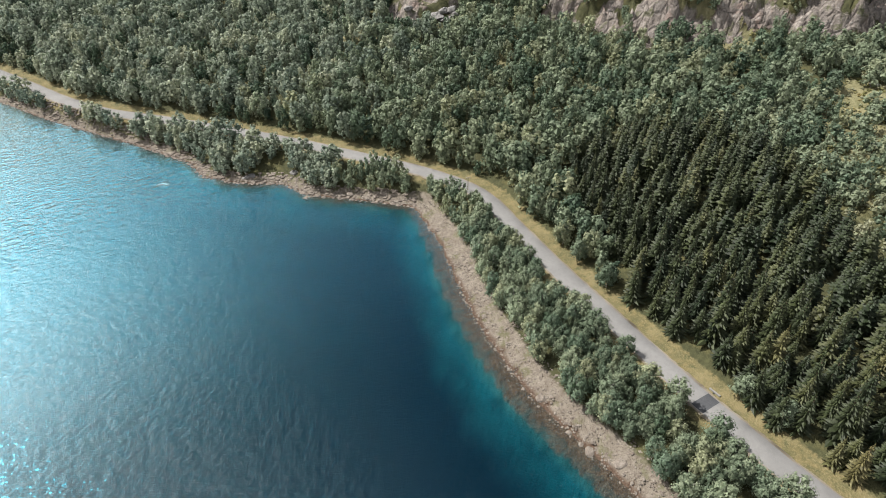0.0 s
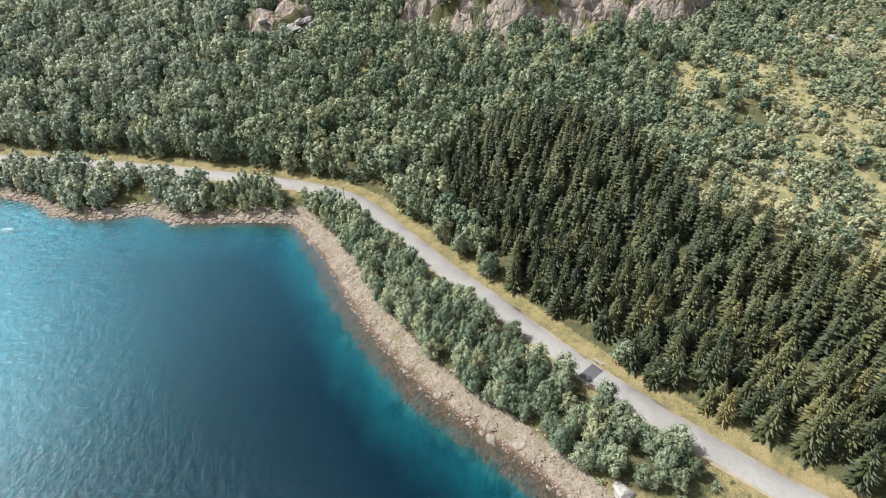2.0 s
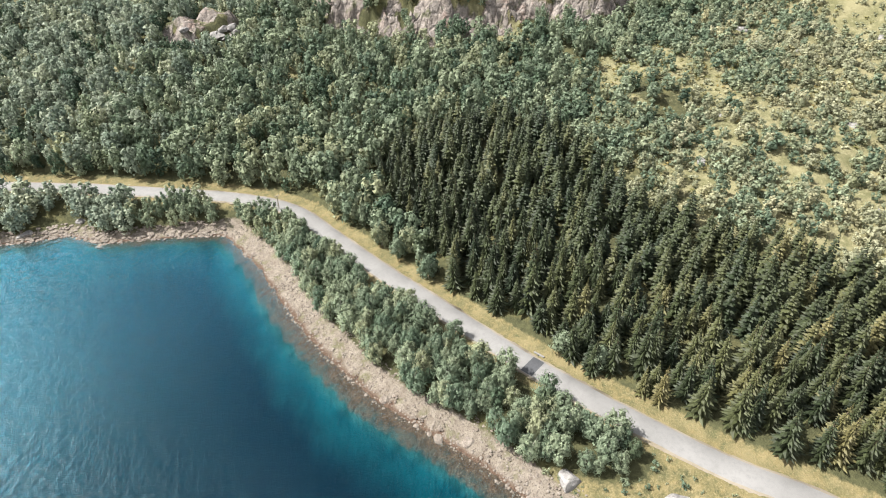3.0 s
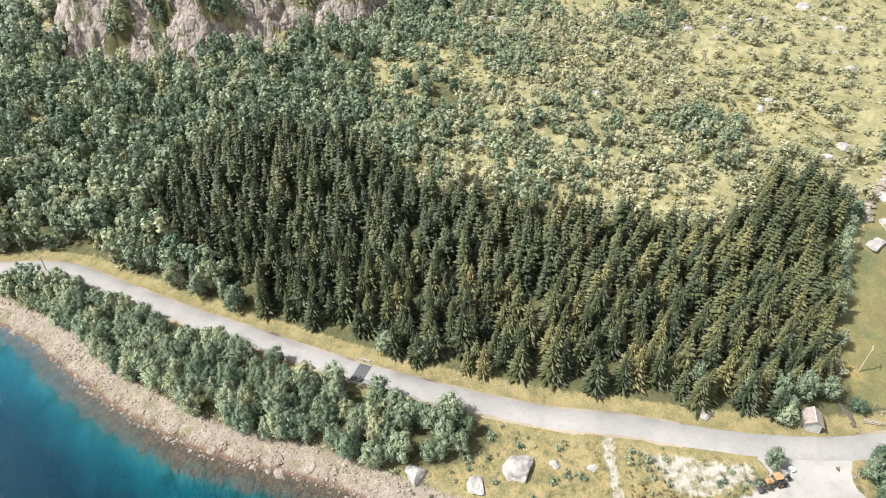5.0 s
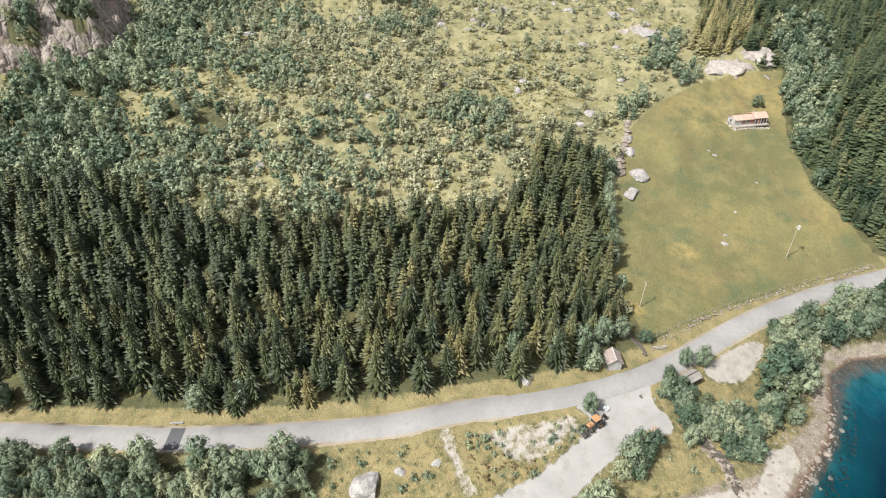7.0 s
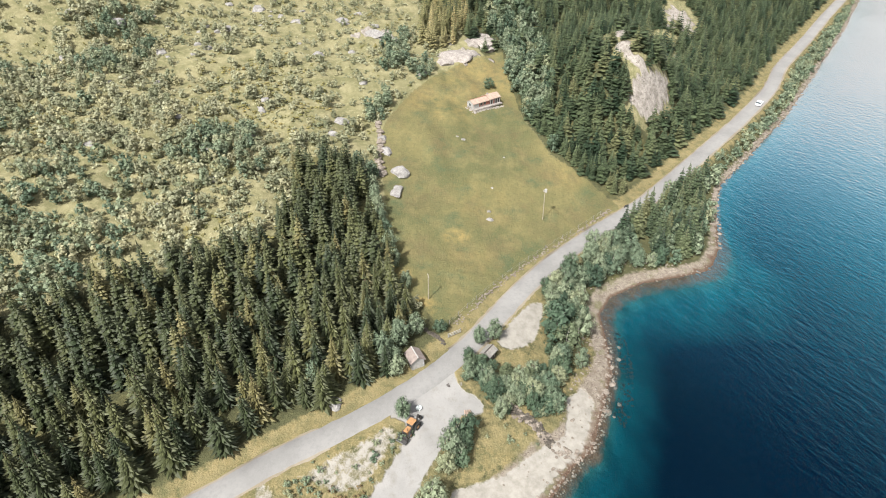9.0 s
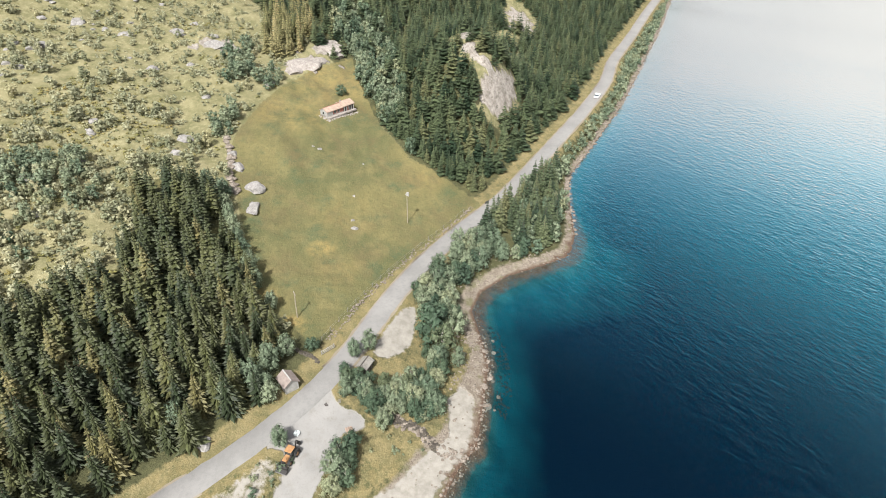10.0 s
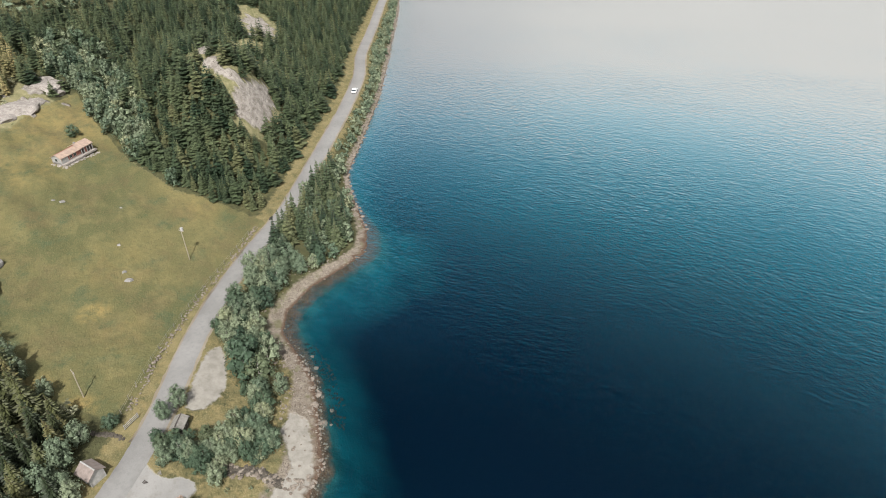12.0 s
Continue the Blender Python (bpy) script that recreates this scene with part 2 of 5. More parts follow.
def water_material():
    a = Mat("lake_water")
    h = a.math("ADD", a.math("MULTIPLY", a.noise(.85, 2, .5, stretch=(.55, 1, 1), turn=-38), .60),
               a.math("MULTIPLY", a.noise(2.1, 2, .5, stretch=(.62, 1, 1), turn=-30), .60))
    gusts = a.fit(a.noise(45, 3, .5, stretch=(.5, 1, 1), turn=-30), .35, .65, .55, 1.15)
    north = a.t.nodes.new("ShaderNodeSeparateXYZ")
    a.link(a.pos, north.inputs[0])
    gusts = a.math("MULTIPLY", gusts, a.fit(north.outputs["Y"], -10, 70, .88, 1.22))
    n = a.node("ShaderNodeBump", Distance=.58)
    a.link(h, n.inputs["Height"])
    a.link(a.math("MULTIPLY", gusts, .36), n.inputs["Strength"])
    n = n.outputs[0]
    sky_gloss = a.node("ShaderNodeBsdfGlossy", Roughness=.18)
    glitter = a.node("ShaderNodeBsdfGlossy", Roughness=.43)
    for lobe in (sky_gloss, glitter):
        lobe.distribution = "BECKMANN"
        a.link(n, lobe.inputs["Normal"])
    clear = a.node("ShaderNodeBsdfTransparent")
    clear.inputs["Color"].default_value = (.88, .96, .97, 1)
    f = a.node("ShaderNodeFresnel", IOR=1.34)
    a.link(n, f.inputs["Normal"])
    a.link(a.mix(a.fit(f.outputs[0], .066, .17), (.04, .70, 1.0), (1.0, .98, .95)), sky_gloss.inputs["Color"])
    body = a.t.nodes.new("ShaderNodeMixShader")
    a.link(a.fit(f.outputs[0], .026, .12, .009, .24), body.inputs[0])
    glitter.inputs["Color"].default_value = (.74, .93, 1, 1)
    a.link(clear.outputs[0], body.inputs[1])
    a.link(glitter.outputs[0], body.inputs[2])
    m = a.t.nodes.new("ShaderNodeMixShader")
    a.link(a.fit(f.outputs[0], .026, .132, .010, .60), m.inputs[0])
    a.link(body.outputs[0], m.inputs[1])
    a.link(sky_gloss.outputs[0], m.inputs[2])
    a.link(m.outputs[0], a.out.inputs["Surface"])
    return a.m


def leaf_material(name, dark, light, dry, glow=.25, vary=.39):
    """Foliage: tree by tree and leaf by leaf in colour, with a little light shining through."""
    a = Mat(name)
    per_tree = a.t.nodes.new("ShaderNodeObjectInfo").outputs["Random"]
    per_leaf = a.t.nodes.new("ShaderNodeNewGeometry").outputs["Random Per Island"]
    tree = a.math("FRACT", a.math("ADD", a.math("MULTIPLY", per_tree, 7.3), a.attr("tree")), 0.0)
    c = a.mix(tree, dark, light)
    c = a.mix(a.math("MULTIPLY", a.fit(tree, .82, 1.0), .6), c, dry)
    v = a.fit(per_leaf, 0, 1, .99 - vary, .99 + vary)
    hs = a.node("ShaderNodeHueSaturation")
    a.link(c, hs.inputs["Color"])
    a.link(v, hs.inputs["Value"])
    c = hs.outputs[0]
    d = a.node("ShaderNodeBsdfPrincipled", Roughness=.6)
    d.inputs["Specular IOR Level"].default_value = .25
    a.link(c, d.inputs["Base Color"])
    tr = a.node("ShaderNodeBsdfTranslucent")
    a.link(c, tr.inputs["Color"])
    m = a.node("ShaderNodeMixShader", Fac=glow)
    a.link(d.outputs[0], m.inputs[1])
    a.link(tr.outputs[0], m.inputs[2])
    a.link(m.outputs[0], a.out.inputs["Surface"])
    return a.m


def stone_material(name, dark, light, lichen=(.30, .31, .24)):
    a = Mat(name)
    c = a.mix(a.fit(a.noise(.9, 5, .65), .35, .65), dark, light)
    c = a.mix(a.fit(a.noise(.25, 4, .7), .55, .7), c, tuple(v * .55 for v in dark))
    c = a.mix(a.math("MULTIPLY", a.fit(a.noise(.5, 3), .56, .66), .6), c, lichen)
    return a.surface(c, .92, 0, a.bump(a.noise(.2, 5, .7), .6, .08), .2)


def asphalt_material(name, dark, light, speck):
    a = Mat(name)
    c = a.mix(a.fit(a.noise(7, 4), .35, .65), dark, light)
    c = a.mix(a.math("MULTIPLY", a.fit(a.noise(.7, 4, .65), .45, .7), .5), c, tuple(v * .82 for v in dark))
    c = a.mix(a.math("MULTIPLY", a.fit(a.noise(.06, 2), .5, .8), .5), c, speck)
    return a.surface(c, .9, 0, a.bump(a.noise(.05, 2), .3, .01), .25)


GROUND = ground_material()
WATER = water_material()
SPRUCE = leaf_material("spruce_needles", (.017, .026, .012), (.068, .072, .028), (.118, .096, .040), .09)
SPRUCE_GREEN = leaf_material("young_spruce_needles", (.017, .031, .017), (.074, .092, .046), (.10, .096, .045), .12)
SPRUCE_GOLD = leaf_material("golden_spruce_needles", (.080, .084, .034), (.200, .176, .085), (.24, .19, .09), .18)
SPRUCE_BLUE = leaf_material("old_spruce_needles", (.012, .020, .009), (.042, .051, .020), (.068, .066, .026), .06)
BIRCH = leaf_material("birch_leaves", (.106, .150, .100), (.248, .284, .186), (.25, .25, .142), .46)
# leaves paled to stand in for distance haze and glare on far birches
BIRCH_HAZED = leaf_material("downy_birch_leaves", (.150, .195, .150), (.320, .355, .262), (.30, .31, .20), .46)
ALDER = leaf_material("alder_leaves", (.048, .080, .052), (.088, .126, .076), (.12, .13, .07), .38)
BUSH = leaf_material("willow_leaves", (.190, .206, .126), (.360, .356, .240), (.32, .29, .15), .44, .24)
BRACKEN = leaf_material("bracken_fronds", (.150, .150, .052), (.255, .220, .085), (.27, .20, .075), .40)
DRY_FERN = leaf_material("dry_fern", (.115, .082, .042), (.190, .140, .070), (.16, .10, .05), .30)
SAND_EDGE = asphalt_material("sandy_shoulder", (.15, .125, .09), (.20, .175, .14), (.28, .26, .22))
BARK_DARK = paint("spruce_bark", (.12, .085, .06), .9, 0, .4, .3)
BARK_PALE = paint("birch_bark", (.42, .40, .36), .8, 0, .45, .3)
STONE = stone_material("pale_granite", (.135, .128, .124), (.245, .235, .227), (.13, .13, .105))
PALE_STONE = stone_material("pale_pinkish_rock", (.155, .138, .127), (.275, .252, .233), (.165, .15, .125))
SHORE_STONE = stone_material("shore_stone", (.095, .078, .065), (.205, .180, .155), (.14, .108, .085))
ROAD_TOP = asphalt_material("worn_grey_asphalt", (.150, .147, .143), (.186, .182, .177), (.23, .227, .22))
PATCH_TOP = asphalt_material("fresh_asphalt", (.045, .047, .052), (.065, .067, .072), (.11, .11, .11))


# ---- meshes and parts ----
def mesh_of(name, verts, faces, mats, smooth=False, attrs=None):
    """A mesh from arrays; faces all have the same number of corners."""
    verts, faces = np.asarray(verts, np.float32), np.asarray(faces, np.int32)
    me = bpy.data.meshes.new(name)
    n = faces.shape[1]
    me.vertices.add(len(verts))
    me.vertices.foreach_set("co", verts.ravel())
    me.loops.add(faces.size)
    me.loops.foreach_set("vertex_index", faces.ravel())
    me.polygons.add(len(faces))
    me.polygons.foreach_set("loop_start", np.arange(0, faces.size, n, dtype=np.int32))
    me.polygons.foreach_set("use_smooth", np.full(len(faces), smooth, dtype=bool))
    me.update(calc_edges=True)
    for key, values in (attrs or {}).items():
        at = me.attributes.new(key, "FLOAT", "POINT")
        at.data.foreach_set("value", np.asarray(values, np.float32))
    for m in mats if isinstance(mats, (list, tuple)) else [mats]:
        me.materials.append(m)
    return me


def part(name, data, material=None, parent=None, label=""):
    """One mesh object, from a bmesh or a mesh, under a thing or a part."""
    if isinstance(data, bmesh.types.BMesh):
        me = bpy.data.meshes.new(name)
        data.to_mesh(me)
        data.free()
        if material:
            me.materials.append(material)
        data = me
    ob = new(name, data)
    if parent:
        ob.parent = parent
    return tagged(ob, label)


def box(size, centre=(0, 0, 0), bevel=0.0, turn=None):
    bm = bmesh.new()
    bmesh.ops.create_cube(bm, size=1.0)
    bmesh.ops.scale(bm, vec=size, verts=bm.verts)
    if bevel:
        bmesh.ops.bevel(bm, geom=bm.edges[:], offset=bevel, segments=2, affect="EDGES", clamp_overlap=True)
    if turn is not None:
        bmesh.ops.transform(bm, matrix=turn, verts=bm.verts)
    bmesh.ops.translate(bm, vec=centre, verts=bm.verts)
    return bm


def rod(a, b, r1, r2=None, sides=10):
    """A round bar from a to b."""
    a, b = Vector(a), Vector(b)
    bm = bmesh.new()
    bmesh.ops.create_cone(bm, cap_ends=True, segments=sides, radius1=r1, radius2=r1 if r2 is None else r2, depth=(b - a).length)
    m = Matrix.Translation((a + b) / 2) @ (b - a).to_track_quat("Z", "Y").to_matrix().to_4x4()
    bmesh.ops.transform(bm, matrix=m, verts=bm.verts)
    return bm


def prism(outline, depth, axis="y"):
    """A closed outline of (across, up) drawn out to both sides of its plane."""
    bm = bmesh.new()
    rows = []
    for s in (-depth / 2, depth / 2):
        rows.append([bm.verts.new((u, s, v) if axis == "y" else (s, u, v)) for u, v in outline])
    n = len(outline)
    bm.faces.new(rows[0])
    bm.faces.new(rows[1][::-1])
    for i in range(n):
        bm.faces.new((rows[0][i], rows[1][i], rows[1][(i + 1) % n], rows[0][(i + 1) % n]))
    bmesh.ops.recalc_face_normals(bm, faces=bm.faces[:])
    return bm


# ---- the lie of the land ----
SHORE = [(-900, 640), (-400, 345), (-159, 208), (-138, 195), (-113, 182), (-92, 171), (-75, 161), (-69, 153), (-57, 149), (-45, 149),
         (-37, 142.6), (-22, 140), (-7.3, 136.6), (-.5, 120.5), (3.6, 104.5), (7, 92.8), (11.4, 82), (15.8, 73), (20.7, 65.8), (25.3, 59.8),
         (30.5, 52), (42, 30), (55, 9), (65, -6), (74, -15), (80.5, -19), (83.3, -22.1), (90, -24), (97, -26), (102.5, -27.5), (109, -27.3), (114, -27),
         (119.3, -26.4), (125.6, -29.5), (131.3, -37), (134.6, -46.5), (138, -54), (146.5, -57.8), (156, -60), (171, -63.5), (180, -66.4),
         (188, -71.6), (201, -80.6), (213, -88.4), (234, -102.2), (257, -115.5), (279, -128), (328.5, -156), (360, -173.5), (425, -207), (700, -350), (2600, -1300)]
ROAD = [(-900, 655), (-400, 365), (-220, 258), (-165, 222), (-145, 208.5), (-130, 198), (-112, 188.5), (-88, 181), (-67.5, 174), (-45, 165.5), (-27, 157.5),
        (-13, 151), (-3.5, 146), (5, 140), (11.5, 132.5), (18.5, 117.5), (26, 102), (31.5, 91.5), (37, 81), (41.5, 72.5), (44.6, 67), (49, 60), (53.5, 53),
        (64, 38.5), (72.5, 29.5), (79.1, 21.3), (86.2, 13.3), (94.2, 6), (102.7, 0), (111.3, -4.8), (121.4, -10.3), (132.8, -17.9), (146, -28.5), (160, -41), (178, -53.8),
        (198.7, -68), (220, -82.3), (249.6, -100.6), (278, -114.2), (313.5, -135.3), (365, -165), (410, -192), (700, -338), (2600, -1285)]

def spline(pts, n):
    """A smooth line through the points, n pieces to each span."""
    p = np.array(pts, float)
    q = np.vstack([2 * p[0] - p[1], p, 2 * p[-1] - p[-2]])
    out = []
    for i in range(len(p) - 1):
        a, b, c, d = q[i:i + 4]
        for u in np.linspace(0, 1, n, endpoint=False):
            out.append(.5 * (2 * b + (c - a) * u + (2 * a - 5 * b + 4 * c - d) * u * u + (3 * b - a - 3 * c + d) * u ** 3))
    return np.array(out + [p[-1]])

def side(line, x, y):
    """Signed distance to a line that runs from the left to the right of the land: positive on the land's side."""
    x, y = np.atleast_1d(x).astype(float), np.atleast_1d(y).astype(float)
    best = np.full(x.shape, 1e18)
    sign = np.ones(x.shape)
    for (ax, ay), (bx, by) in zip(line[:-1], line[1:]):
        ex, ey = bx - ax, by - ay
        u = np.clip(((x - ax) * ex + (y - ay) * ey) / (ex * ex + ey * ey), 0, 1)
        px, py = x - ax - u * ex, y - ay - u * ey
        d = px * px + py * py
        near = d < best - 1e-9
        best = np.where(near, d, best)
        sign = np.where(near, np.where(ex * py - ey * px >= 0, 1.0, -1.0), sign)
    return np.sqrt(best) * sign

def inside(poly, x, y):
    """Signed distance to a closed outline, positive within."""
    p = np.array(poly + [poly[0]], float)
    best, odd = np.full(np.shape(x), 1e18), np.zeros(np.shape(x), bool)
    for (ax, ay), (bx, by) in zip(p[:-1], p[1:]):
        ex, ey = bx - ax, by - ay
        u = np.clip(((x - ax) * ex + (y - ay) * ey) / (ex * ex + ey * ey), 0, 1)
        best = np.minimum(best, (x - ax - u * ex) ** 2 + (y - ay - u * ey) ** 2)
        if ay != by:
            odd ^= ((ay > y) != (by > y)) & (x < (bx - ax) * (y - ay) / (by - ay) + ax)
    return np.where(odd, 1, -1) * np.sqrt(best)


def lumps(x, y, size, seed):
    """Smooth random swells about size metres wide, 0 to 1."""
    table = np.random.default_rng(seed).uniform(0, 1, (64, 64))
    u, v = x / size, y / size
    i, j = np.floor(u).astype(int), np.floor(v).astype(int)
    a, b = ramp(u - i, 0, 1), ramp(v - j, 0, 1)
    at = lambda p, q: table[p % 64, q % 64]
    return (at(i, j) * (1 - a) + at(i + 1, j) * a) * (1 - b) + (at(i, j + 1) * (1 - a) + at(i + 1, j + 1) * a) * b


CLIFF = [(34, 226), (48, 215), (60, 204), (71, 194), (82, 195), (91, 192), (103, 196), (115, 186), (132, 184), (145, 193), (175, 245), (40, 300)]
LEDGE = [(-18, 232), (-9, 229.5), (6, 229.5), (9, 240), (6, 248), (-9, 251), (-22, 246)]


def ramp(v, a, b):
    u = np.clip((v - a) / (b - a), 0, 1)
    return u * u * (3 - 2 * u)

SHORE_LINE, ROAD_LINE = np.array(SHORE, float), np.array(ROAD, float)
def waves(x, y):
    return (np.sin(x * .11 + 1.3 * np.sin(y * .07)) * np.sin(y * .13 + 1.1 * np.sin(x * .05 + 2)) +
            .5 * np.sin(x * .29 + 2 * np.sin(y * .17 + 1)) * np.sin(y * .31 + x * .07))

def height(x, y):
    x, y = np.atleast_1d(x).astype(float), np.atleast_1d(y).astype(float)
    ds, dr = side(SHORE_LINE, x, y), side(ROAD_LINE, x, y)
    zr = 4.5
    shelf = np.interp(x, [-60, -12, -2, 34, 60, 85, 105, 120, 145, 160], [2.0, 2.3, 4.6, 4.2, 3.2, 1.4, 1.4, 3.2, 3.4, 1.0])
    deep = 12.0
    bed = np.where(ds > -shelf, .35 * ds / shelf, -.35 + np.interp(y, [0, 70], [.75, .85]) * (ds + shelf))
    bed = np.where((bed < -.35) & (y < -15), -.35 + (bed + .35) * np.interp(x, [110, 121, 142, 152], [1, .55, .55, 1]), bed)
    bed = np.where(bed < -.35, -.35 - deep * (1 - np.exp((bed + .35) / deep)), bed)
    f = np.clip(ds / np.maximum(ds + np.maximum(-dr - 3.2, 0.0), .01), 0, 1)
    strip = zr * (f * .75 + .25 * f * f)
    d = np.maximum(dr - 4.0, 0)
    hill = zr + .21 * np.minimum(d, 95) + .13 * np.clip(d - 95, 0, 60) + .55 * np.maximum(d - 155, 0)
    hill = hill + waves(x, y) * .9 * ramp(d, 6, 50)
    knoll = 21 * np.exp(-(((x - 218) / 34) ** 2 + ((y + 42) / 19) ** 2)) * ramp(d, 2, 22)
    into = inside(CLIFF, x, y) + 5 * (lumps(x, y, 9, 3) - .5)
    cliff = np.minimum(1.25 * np.maximum(into, 0), 26) + np.minimum(1.1 * np.maximum(inside(LEDGE, x, y) + 2 * (lumps(x, y, 4, 9) - .5), 0), 5)
    steep = ramp(cliff, .3, 3)
    step = 3.4 + 1.2 * lumps(x, y, 14, 5)
    level = cliff / step + 1.2 * lumps(x, y, 6, 4)
    ledge = (np.floor(level) + ramp(level - np.floor(level), .45, .95) - 1.2 * lumps(x, y, 6, 4)) * step
    cliff = cliff + steep * (.75 * (ledge - cliff) + 3.6 * (np.abs(lumps(x, y, 4.5, 6) - .5) * 2 - .4) + 2.2 * (lumps(x * .6 + y * .5, y - .4 * x, 2.0, 7) - .5))
    z = np.where(ds < 0, bed, np.where(dr < 3.2, strip, hill + knoll + cliff))
    return z


PLANTATION = [(37, 107), (39, 94), (43.5, 80.5), (55, 61), (68, 43.5), (79, 30), (87, 21.5), (92, 16.8), (96, 15), (101, 13.4), (105, 12), (117, 16.5), (126, 21), (147, 29), (152, 33),
              (154.5, 45), (140, 46), (133, 44), (120, 44.6), (113.5, 56), (104.5, 69), (92.6, 80.5), (82, 99), (84, 118), (79, 135), (72, 146), (56, 150), (38, 146), (32, 137), (34, 123)]
MEADOW = [(107, 7), (118.8, 18), (147.6, 25.3), (170, 31), (181, 30), (199, 26), (215, 19), (239, -1), (218, -3.5), (194, -9), (176, -17), (165, -29),
          (158, -35), (146, -24), (133, -13), (122, -5), (112, .5)]
YARD = [(62, 18), (69.7, 13), (76.8, 10.2), (80.5, 8.4), (83.2, 9.6), (83.6, 12.4), (88, 10.5), (94, 5), (101.6, .8), (98, 2.7), (95, 2.5), (92.6, 1.6), (91.2, -.1), (90.6, -2.2), (88.8, -3.6), (87.1, -2.9), (86.3, .5), (84.2, 1.8), (80, 2.8), (75.9, 4.5), (70.5, 6.4), (56, 13)]
PAD = [(103.6, -4.6), (106.5, -5.6), (110.6, -7.6), (117, -11.6), (117.6, -14.4), (113.8, -14.2), (109.3, -13.4), (106.2, -12.4), (103.6, -10), (102.4, -7.2)]
LOT = [(70.8, 26), (74, 22.2), (76.6, 19.2), (83.1, 12), (81.5, 8.4), (76.8, 11), (69.6, 14.2), (68.6, 19)]
TRACK = [(69.5, 30.6), (66.8, 30.2), (64.5, 26.8), (60.2, 21.6), (61.9, 19.6), (65.9, 25.2), (68.8, 27.6)]


def steps(spans):
    """Grid lines: from the first place on, (to, step) after (to, step)."""
    out = [spans[0]]
    for to, step in spans[1:]:
        n = max(1, round((to - out[-1]) / step))
        a = out[-1]
        out += [a + (to - a) * (i + 1) / n for i in range(n)]
    return np.array(out)


def wooded(x, y):
    """1 within the far spruce wood."""
    return ramp(np.interp(x, [158, 176, 194, 218, 245, 300, 460], [-34, -17, -9, -2, 12, 45, 60]) - y, -2, 2) * (x > 150)


def build_ground():
    gx = steps([-4500, (-900, 450), (-400, 50), (-220, 8), (-100, 3), (10, 2), (130, 1), (160, 1.3), (260, 2), (400, 4), (600, 12), (1000, 50), (4500, 450)])
    gy = steps([-4500, (-900, 450), (-400, 50), (-210, 8), (-70, 2.4), (-35, 1.4), (100, 1), (180, 1.7), (240, 1.1), (260, 2), (330, 4), (500, 15), (900, 50), (4500, 450)])
    X, Y = np.meshgrid(gx, gy)
    x, y = X.ravel(), Y.ravel()
    z = height(x, y)
    ds, dr = side(SHORE_LINE, x, y), side(ROAD_LINE, x, y)
    rough = np.random.default_rng(3).normal(0, 1, len(x))
    z = z + rough * np.where((dr > 6) | ((dr < -5) & (ds > 1)), .10, 0)
    wide = np.interp(x, [-160, -60, -10, 5, 40, 68, 80, 90, 98, 106, 120, 140, 160, 400], [1.2, 2.2, 3.2, 5.4, 5.2, 8, 8, 6, 5, 3, 3.5, 3, 1.3, 1.3])
    meadow = ramp(inside(MEADOW, x, y), -.8, .8)
    beach = np.where(ds > -4, ramp(ds, wide + 1.5, wide - 1.5), 1) * (dr < -3)
    gravel = np.max([k * ramp(inside(p, x, y), -.9, w) for p, k, w in ((YARD, 1, .9), (SAND, .95, 1.2), (PAD, .9, 1.2), (LOT, .56, 1.6), (TRACK, .54, .7))], axis=0)
    sandy = np.max([ramp(inside(p, x, y), -1.5, .5) for p in (SAND, PAD, LOT, TRACK)], axis=0)
    straw = np.max([k * ramp(np.hypot(x - cx, y - cy), rad, rad * .3) for cx, cy, rad, k in ((134.8, 5.8, 4.6, .9), (111, 10.6, 4.5, 1), (117.5, 15, 5, .8), (216, 6, 26, .5), (196, 16, 18, .5), (166, -21, 9, .35), (150, 0, 14, .22), (128, 2, 9, .25))], axis=0)
    verge = np.maximum(ramp(dr, 7.0, 4.8) * (dr > 0), ramp(-dr, 5.0, 3.2) * (dr <= 0)) * (ds > 2)
    verge = np.maximum(verge, .55 * ramp(x, 56, 62) * ramp(x, 126, 118) * (dr < -2) * (ds > 2))
    verge = np.maximum(verge, .62 * ramp(inside(GLADE, x, y), -1, 2))
    verge = np.maximum(verge, .80 * ramp(np.maximum(inside(LAWN, x, y), inside(BANK, x, y)), -1, 2))
    u = x - .9 * y
    heath = np.maximum(ramp(u + 14 * waves(x * .7, y * .7), -45, 50), .8 * ramp(lumps(x, y, 19, 5), .60, .72)) * (dr > 20) * (1 - wooded(x, y)) * ramp(inside(PLANTATION, x, y), 1, -2)
    heath = np.maximum(heath, .8 * ramp(inside(OPEN, x, y), -1, 2))
    rock = np.maximum(ramp(inside(CLIFF, x, y), -1, 1.5), ramp(inside(LEDGE, x, y), -.5, 1)) * (1 - .8 * ramp(waves(x * 2.2 + 5, y * 2.2), .10, .5))
    slab = np.zeros(len(x))
    for cx, cy, rx, ry, turn in BARE:
        c, s = math.cos(radians(turn)), math.sin(radians(turn))
        a, b = (x - cx) * c + (y - cy) * s, -(x - cx) * s + (y - cy) * c
        reach = np.hypot(a / rx, b / ry)
        slab = np.maximum(slab, ramp(reach, 2.0, 1.6))
        heath = np.maximum(heath, .8 * ramp(reach, 1.9, 1.4) * (cy < 0))
        rock = np.maximum(rock, ramp(1.1 - np.hypot(a / rx, b / ry) + .45 * waves(x * 5, y * 5) + 1.1 * (lumps(x, y, 2.6, 8) - .5), 0, .35))
